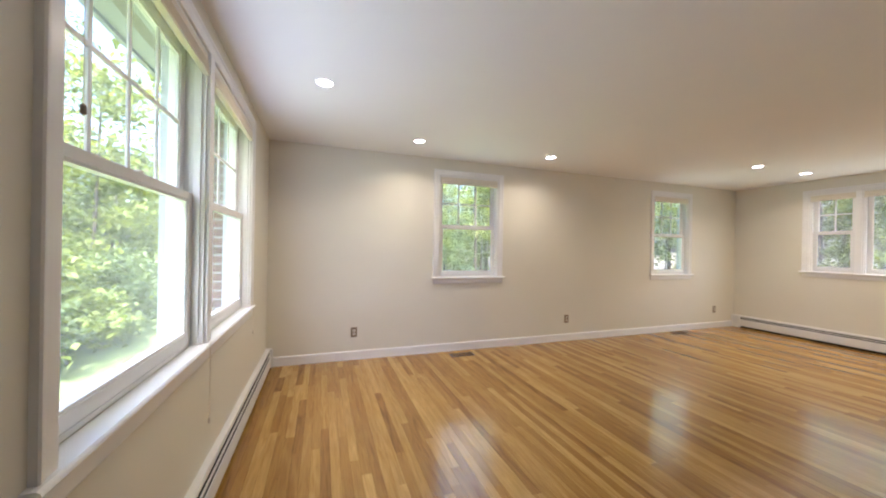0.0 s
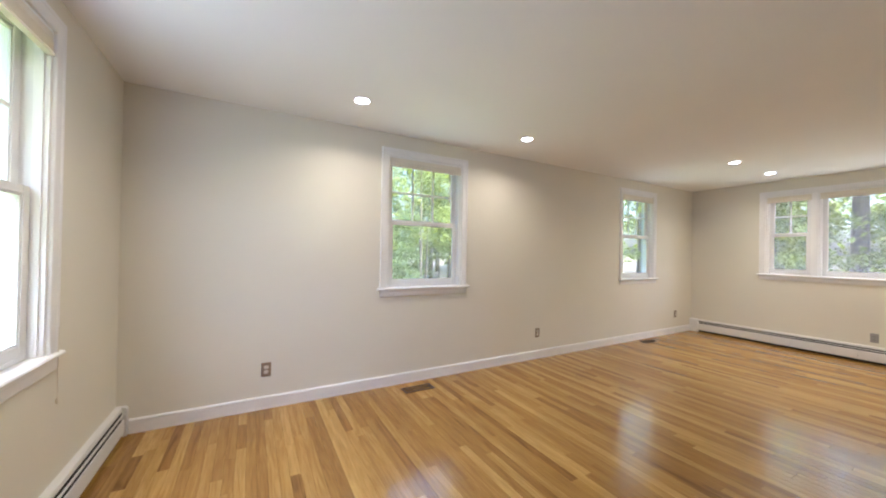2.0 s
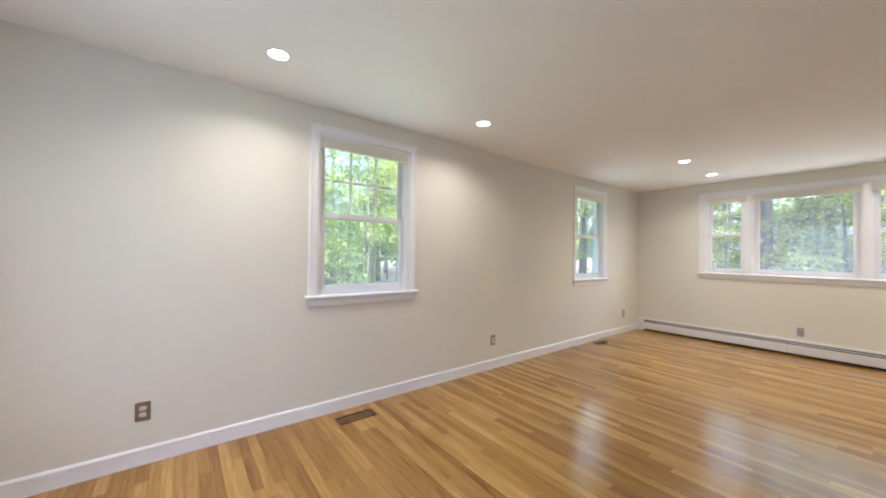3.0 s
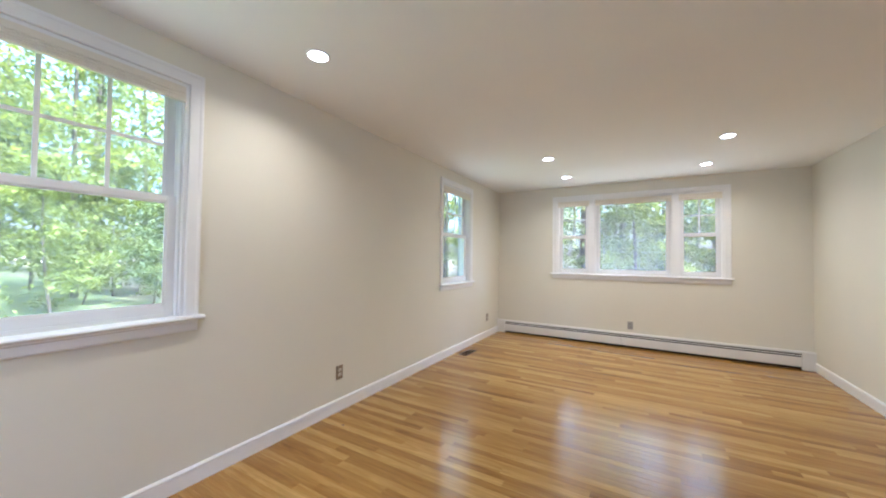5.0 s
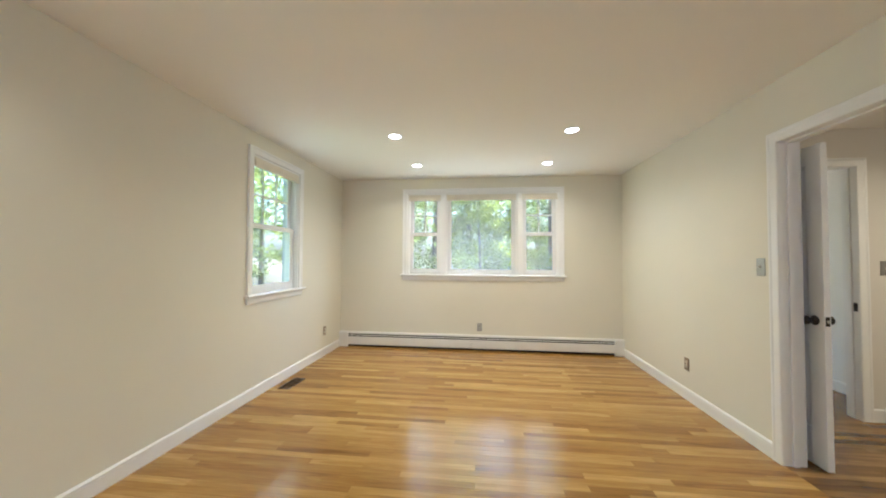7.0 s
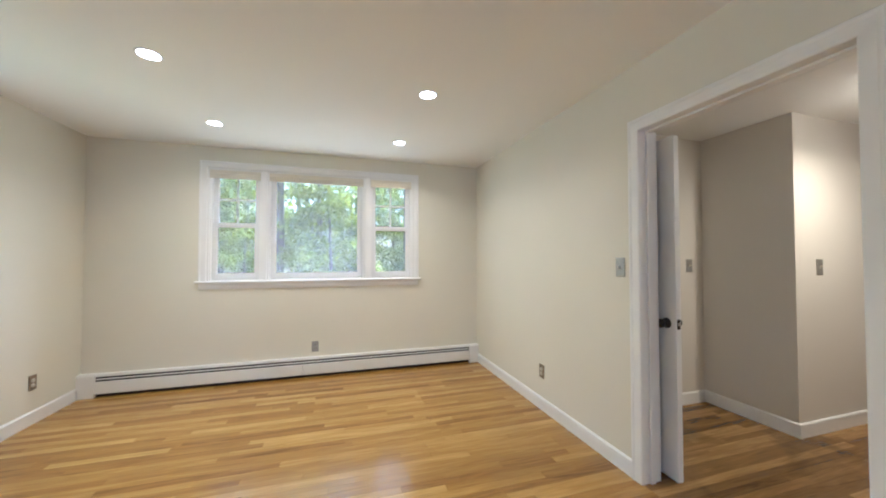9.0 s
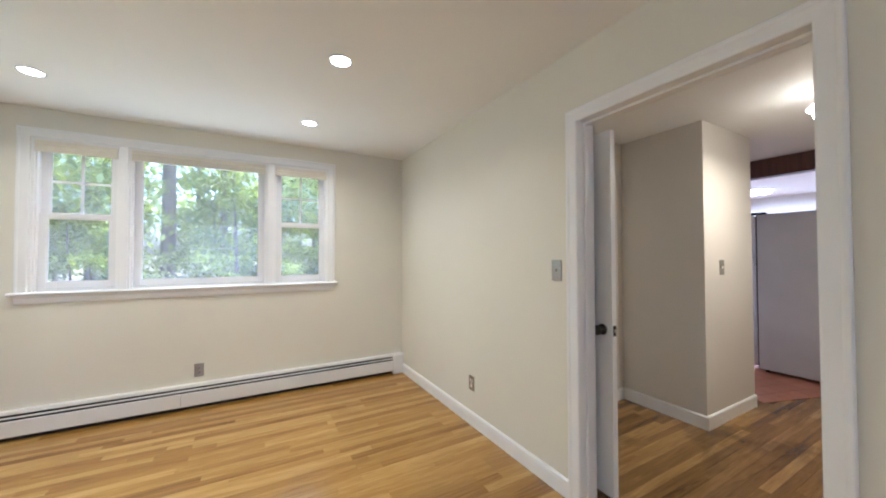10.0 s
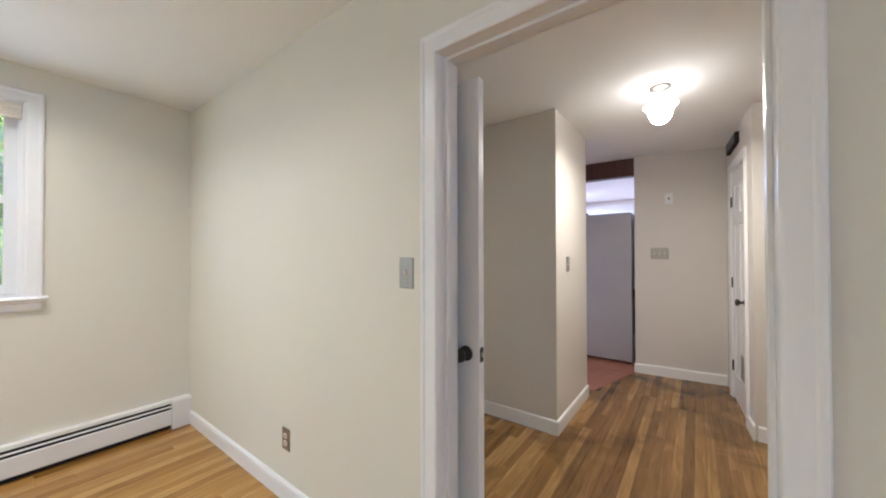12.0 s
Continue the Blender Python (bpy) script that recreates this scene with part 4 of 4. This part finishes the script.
def leaves_mesh(name, centres, count, spread, size, mat, r):
    """count leaves, each a folded pair of small triangles, gathered round the centres."""
    rs = np.random.RandomState(r)
    c = np.array(centres)[rs.randint(0, len(centres), count)]
    p = c[:, :3] + rs.normal(0, 1, (count, 3)) * np.array([spread, spread, spread * .55])
    ax = rs.normal(0, 1, (count, 3))
    ax[:, 2] *= .45
    ax /= np.linalg.norm(ax, axis=1)[:, None]
    up = rs.normal(0, .5, (count, 3)) + np.array([0, 0, 1.0])
    sd = np.cross(ax, up)
    sd /= np.linalg.norm(sd, axis=1)[:, None] + 1e-6
    s = (size * rs.uniform(.6, 1.4, count))[:, None]
    droop = np.array([0, 0, -.25]) * s
    v = np.stack([p - ax * s * .5, p + sd * s * .36 + ax * s * .05, p + ax * s * .6 + droop, p - sd * s * .36 + ax * s * .05], 1).reshape(-1, 3)
    f = np.arange(count * 4).reshape(-1, 4)
    me = bpy.data.meshes.new(name)
    me.from_pydata(v.tolist(), [], f.tolist())
    me.materials.append(mat)
    return me


def limb(bm, p, q, r0, r1, bend, n=7, steps=5):
    p, q = Vector(p), Vector(q)
    rings = []
    for i in range(steps + 1):
        t = i / steps
        c = p.lerp(q, t) + Vector((bend[0], bend[1], 0)) * math.sin(math.pi * t)
        r = r0 + (r1 - r0) * t
        rings.append([(c.x + r * math.cos(2 * math.pi * k / n), c.y + r * math.sin(2 * math.pi * k / n), c.z) for k in range(n)])
    loft(rings, bm=bm)


def tree(seed, height, radius, crown_from, reach, leaf, count, mat, name, label, limbs=14):
    r = random.Random(seed)
    t = empty(name, None, label=label, category=name.replace("_", " "), group=name + " group")
    bm = bmesh.new()
    lean = (r.uniform(-.3, .3), r.uniform(-.3, .3))
    limb(bm, (0, 0, -.4), (lean[0], lean[1], height), radius, radius * .22, (r.uniform(-.15, .15), r.uniform(-.15, .15)), 9, 8)
    ends = []
    for i in range(limbs):
        z = crown_from + (height - crown_from) * (i + r.random()) / limbs
        a = i * 2.4 + r.uniform(-.5, .5)
        k = z / height
        L = reach * (1.05 - .65 * max(0, (z - crown_from) / (height - crown_from))) * r.uniform(.6, 1.1)
        base = (lean[0] * k, lean[1] * k, z)
        tip = (base[0] + L * math.cos(a), base[1] + L * math.sin(a), z + L * r.uniform(-.05, .45))
        limb(bm, base, tip, radius * .28 * (1.1 - k * .7), radius * .05, (0, 0), 5, 3)
        for q in (.45, .7, .9, 1.0):
            ends.append(tuple(base[j] + (tip[j] - base[j]) * q + r.uniform(-.25, .25) * reach * .4 for j in range(3)))
    part("trunk", bm, BARK, t, "grey brown bark", smooth=True)
    cr = new("crown", leaves_mesh("crown", ends, count, reach * .17, leaf, mat, seed))
    cr.parent = t
    tagged(cr, "fresh green leaves")
    return t


talls = [tree(1, 13, .17, 3.0, 3.0, .20, 2700, LEAF, "tall_tree", "tall woodland tree with a grey trunk and green crown", 18),
         tree(2, 15, .24, 3.8, 3.4, .20, 2900, LEAF_COOL, "tall_tree", "tall woodland tree with a thick dark trunk", 18),
         tree(3, 11, .12, 2.2, 2.5, .18, 2500, LEAF, "tall_tree", "slender woodland tree with light green leaves", 16)]
young = [tree(4, 4.6, .05, .7, 1.4, .13, 2600, LEAF, "sapling", "young understorey tree with light green leaves", 14),
         tree(5, 3.6, .04, .4, 1.2, .12, 2400, LEAF_COOL, "sapling", "young understorey tree with cool green leaves", 12),
         tree(6, 5.6, .06, 1.2, 1.6, .14, 2800, LEAF, "sapling", "young understorey tree with light green leaves", 14)]
bush = [tree(7, 1.3, .03, .1, .8, .10, 1500, LEAF_COOL, "shrub", "low leafy woodland shrub", 12),
        tree(8, 1.7, .03, .15, 1.0, .10, 1700, LEAF, "shrub", "low leafy woodland shrub in the sun", 12)]


def stand(kind, x, y, s=1.0, first=False):
    m = pose(x, y, ground_height(x, y), 0, 0, rnd.uniform(0, 360)) @ Matrix.Scale(s, 4)
    if first:
        kind.matrix_world = m
        return kind
    c = copy_thing(kind, pose(0, 0, 0))
    c.matrix_basis = m
    return c


used = set()


def plant(kinds, zone, n, gap, seed):
    r = random.Random(seed)
    done = []
    tries = 0
    while len(done) < n and tries < n * 60:
        tries += 1
        x, y = r.uniform(zone[0], zone[1]), r.uniform(zone[2], zone[3])
        if any((x - a) ** 2 + (y - b) ** 2 < gap * gap for a, b in done):
            continue
        done.append((x, y))
        k = r.choice(kinds)
        stand(k, x, y, r.uniform(.8, 1.2), k not in used)
        used.add(k)


plant(talls, (-6, 30, 14, 33), 36, 2.4, 21)           # north woods
plant(young, (-5, 22, 14, 25), 28, 1.7, 22)
plant(bush, (-4, 18, 13, 20), 14, 1.3, 23)
plant(talls, (18.5, 36, -14, 14), 24, 3.0, 24)          # east woods
plant([young[0], young[2]], (17, 31, -12, 12), 34, 1.7, 25)
plant([bush[1]], (14.5, 25, -9, 10), 18, 1.4, 26)
plant(talls, (-30, -13, -4, 26), 18, 3.0, 27)         # beyond the west lawn
plant(young, (-18, -4.6, 3, 26), 40, 1.5, 28)
plant(bush, (-8, -2.6, 4.2, 14), 34, .85, 29)
plant(bush, (-9, -5.0, -3, 4.2), 14, 1.0, 30)
plant(young, (-14, -6.5, -4, 4), 14, 1.6, 33)

far = []
r2 = random.Random(31)
for i in range(900):
    a, d = r2.uniform(-.7, 4.2), r2.uniform(34, 48)
    far.append((3 + d * math.cos(a), d * math.sin(a), r2.uniform(0, 15)))
fw = new("far_woods", leaves_mesh("far_woods", far, 32000, 1.5, .55, LEAF, 5))
tagged(fw, "dense green woods in the distance", "woods", kind="stuff")


def rock(x, y, s, seed):
    bm = bmesh.new()
    bmesh.ops.create_icosphere(bm, subdivisions=2, radius=1)
    for v in bm.verts:
        v.co *= 1 + .35 * noise.noise(v.co * 1.3 + Vector((seed, 0, 0)))
        v.co.x *= s * 1.4
        v.co.y *= s
        v.co.z *= s * .6
    thing("rock", bm, ROCK, "grey boulder among the trees", "rock", "rocks", m=pose(x, y, ground_height(x, y) + .15 * s, 0, 0, seed * 37), smooth=True)


for i in range(12):
    rock(r2.uniform(12, 22), r2.uniform(-5, 8), r2.uniform(.25, .6), i)

# ---------------------------------------------------------------- oak strips of the floor, tiles of the kitchen: last
STRIP = .0572
strip_meshes = {}


def strip_rings(x0, x1, y0, y1):
    c, g = .0007, .0002
    return [[(x0 + g, y0 + g, -.018), (x1 - g, y0 + g, -.018), (x1 - g, y1 - g, -.018), (x0 + g, y1 - g, -.018)],
            [(x0 + g, y0 + g, -c), (x1 - g, y0 + g, -c), (x1 - g, y1 - g, -c), (x0 + g, y1 - g, -c)],
            [(x0 + c, y0 + c, 0), (x1 - c, y0 + c, 0), (x1 - c, y1 - c, 0), (x0 + c, y1 - c, 0)]]


def strip_mesh(length, mat):
    key = (round(length, 3), mat.name)
    if key not in strip_meshes:
        bm = loft(strip_rings(0, STRIP, 0, length))
        bmesh.ops.recalc_face_normals(bm, faces=bm.faces[:])
        me = bpy.data.meshes.new("oak_board")
        bm.to_mesh(me)
        bm.free()
        me.materials.append(mat)
        strip_meshes[key] = me
    return strip_meshes[key]


def lay(x0, x1, y0, y1, seed, keep=None, under=None, mat=None):
    """Boards in rows along y; returns those to be joined as (x0, x1, y0, y1)."""
    r = random.Random(seed)
    rest, made = [], 0
    n = round((x1 - x0) / STRIP)
    for i in range(n):
        x, y = x0 + i * STRIP, y0
        cut = r.choice((.2, .35, .5, .65, .8, .95, 1.1))
        while y < y1 - 1e-6:
            L = min(cut, y1 - y)
            if y1 - y - L < .15:
                L = y1 - y
            if keep and keep[0] <= x < keep[1] and made < 300:
                ob = new("oak_board", strip_mesh(L, mat))
                ob.parent = under
                ob.location = (x, y, 0)
                made += 1
            else:
                rest.append((x, min(x + STRIP, x1), y, y + L))
            y += L
            cut = r.choice((.35, .5, .65, .8, .95, 1.1, 1.4, 1.7, 2.0, 2.3))
    return rest


def joined_boards(rows, name, mat, parent):
    verts, faces = [], []
    for b in rows:
        k = len(verts)
        for ring in strip_rings(*b):
            verts += ring
        for a in (0, 4):
            for i in range(4):
                j = (i + 1) % 4
                faces.append((k + a + i, k + a + j, k + a + 4 + j, k + a + 4 + i))
        faces.append((k + 8, k + 9, k + 10, k + 11))
    me = bpy.data.meshes.new(name)
    me.from_pydata(verts, [], faces)
    me.materials.append(mat)
    ob = new(name, me)
    ob.parent = parent
    return tagged(ob, kind="stuff")


joined_boards(lay(.0, EX, .0, NY, 5, (1.3, 5.1), floor, OAK), "oak_boards", OAK, floor)
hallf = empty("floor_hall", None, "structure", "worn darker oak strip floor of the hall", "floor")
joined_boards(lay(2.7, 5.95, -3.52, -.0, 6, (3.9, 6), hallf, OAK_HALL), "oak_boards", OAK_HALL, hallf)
joined_boards([(x, y, a, b) for x, y, a, b in lay(.0, 1.3, -1.9, 0, 7)], "oak_boards", OAK, floor)

# red tiles, laid 4 mm proud of the boards up to a slanting edge
def tile_mesh(ps):
    return loft([[(x, y, -.016) for x, y in ps], [(x, y, .004) for x, y in ps]])


tw = .152
ang = math.atan2(tile_edge[1][1] - tile_edge[0][1], tile_edge[1][0] - tile_edge[0][0])
ux, uy = math.cos(ang), math.sin(ang)
nx, ny = -uy, ux
tbm = tile_mesh([(0, 0), (tw - .004, 0), (tw - .004, tw - .004), (0, tw - .004)])
bmesh.ops.recalc_face_normals(tbm, faces=tbm.faces[:])
tme = bpy.data.meshes.new("tile")
tbm.to_mesh(tme)
tbm.free()
tme.materials.append(TILE)
for i in range(-6, 16):
    for j in range(0, 13):
        px, py = tile_edge[0][0] + ux * tw * i + nx * tw * j, tile_edge[0][1] + uy * tw * i + ny * tw * j
        if px + .02 < 5.0 and py < -3.2 or py > -2.40 or px > 7.4 or px < 4.99:
            continue
        t = new("tile", tme)
        t.parent = kitchen
        t.matrix_local = pose(px, py, .001, 0, 0, math.degrees(ang))
part("grout_bed", box(5.0, 8.0, -6.7, -3.46, -.02, -.002), GROUT, kitchen)
# open edges of the place behind the walker
thing("wall_entry_back", box(-.05, 1.6, -1.98, -1.9, -.02, CH), WALL, "cream painted wall behind the way in", "wall", kind="structure")
thing("wall_entry_side", box(1.32, 1.42, -1.9, -.1205, -.02, CH), WALL, "cream painted wall beside the way in", "wall", kind="structure")
thing("ceiling_entry", box(-WT, 1.6, -2.0, -.1205, CH, CH + .10), CEIL, "plain off-white ceiling of the way in", "ceiling", kind="structure")

# a small dark knot in the boards by the north wall
part("wood_knot", lathe([(.011, -.001), (.011, .0004), (.002, .0005)], 10, at=(3.815, 3.80, 0)), JOINT, floor, "small dark knot in the wood")
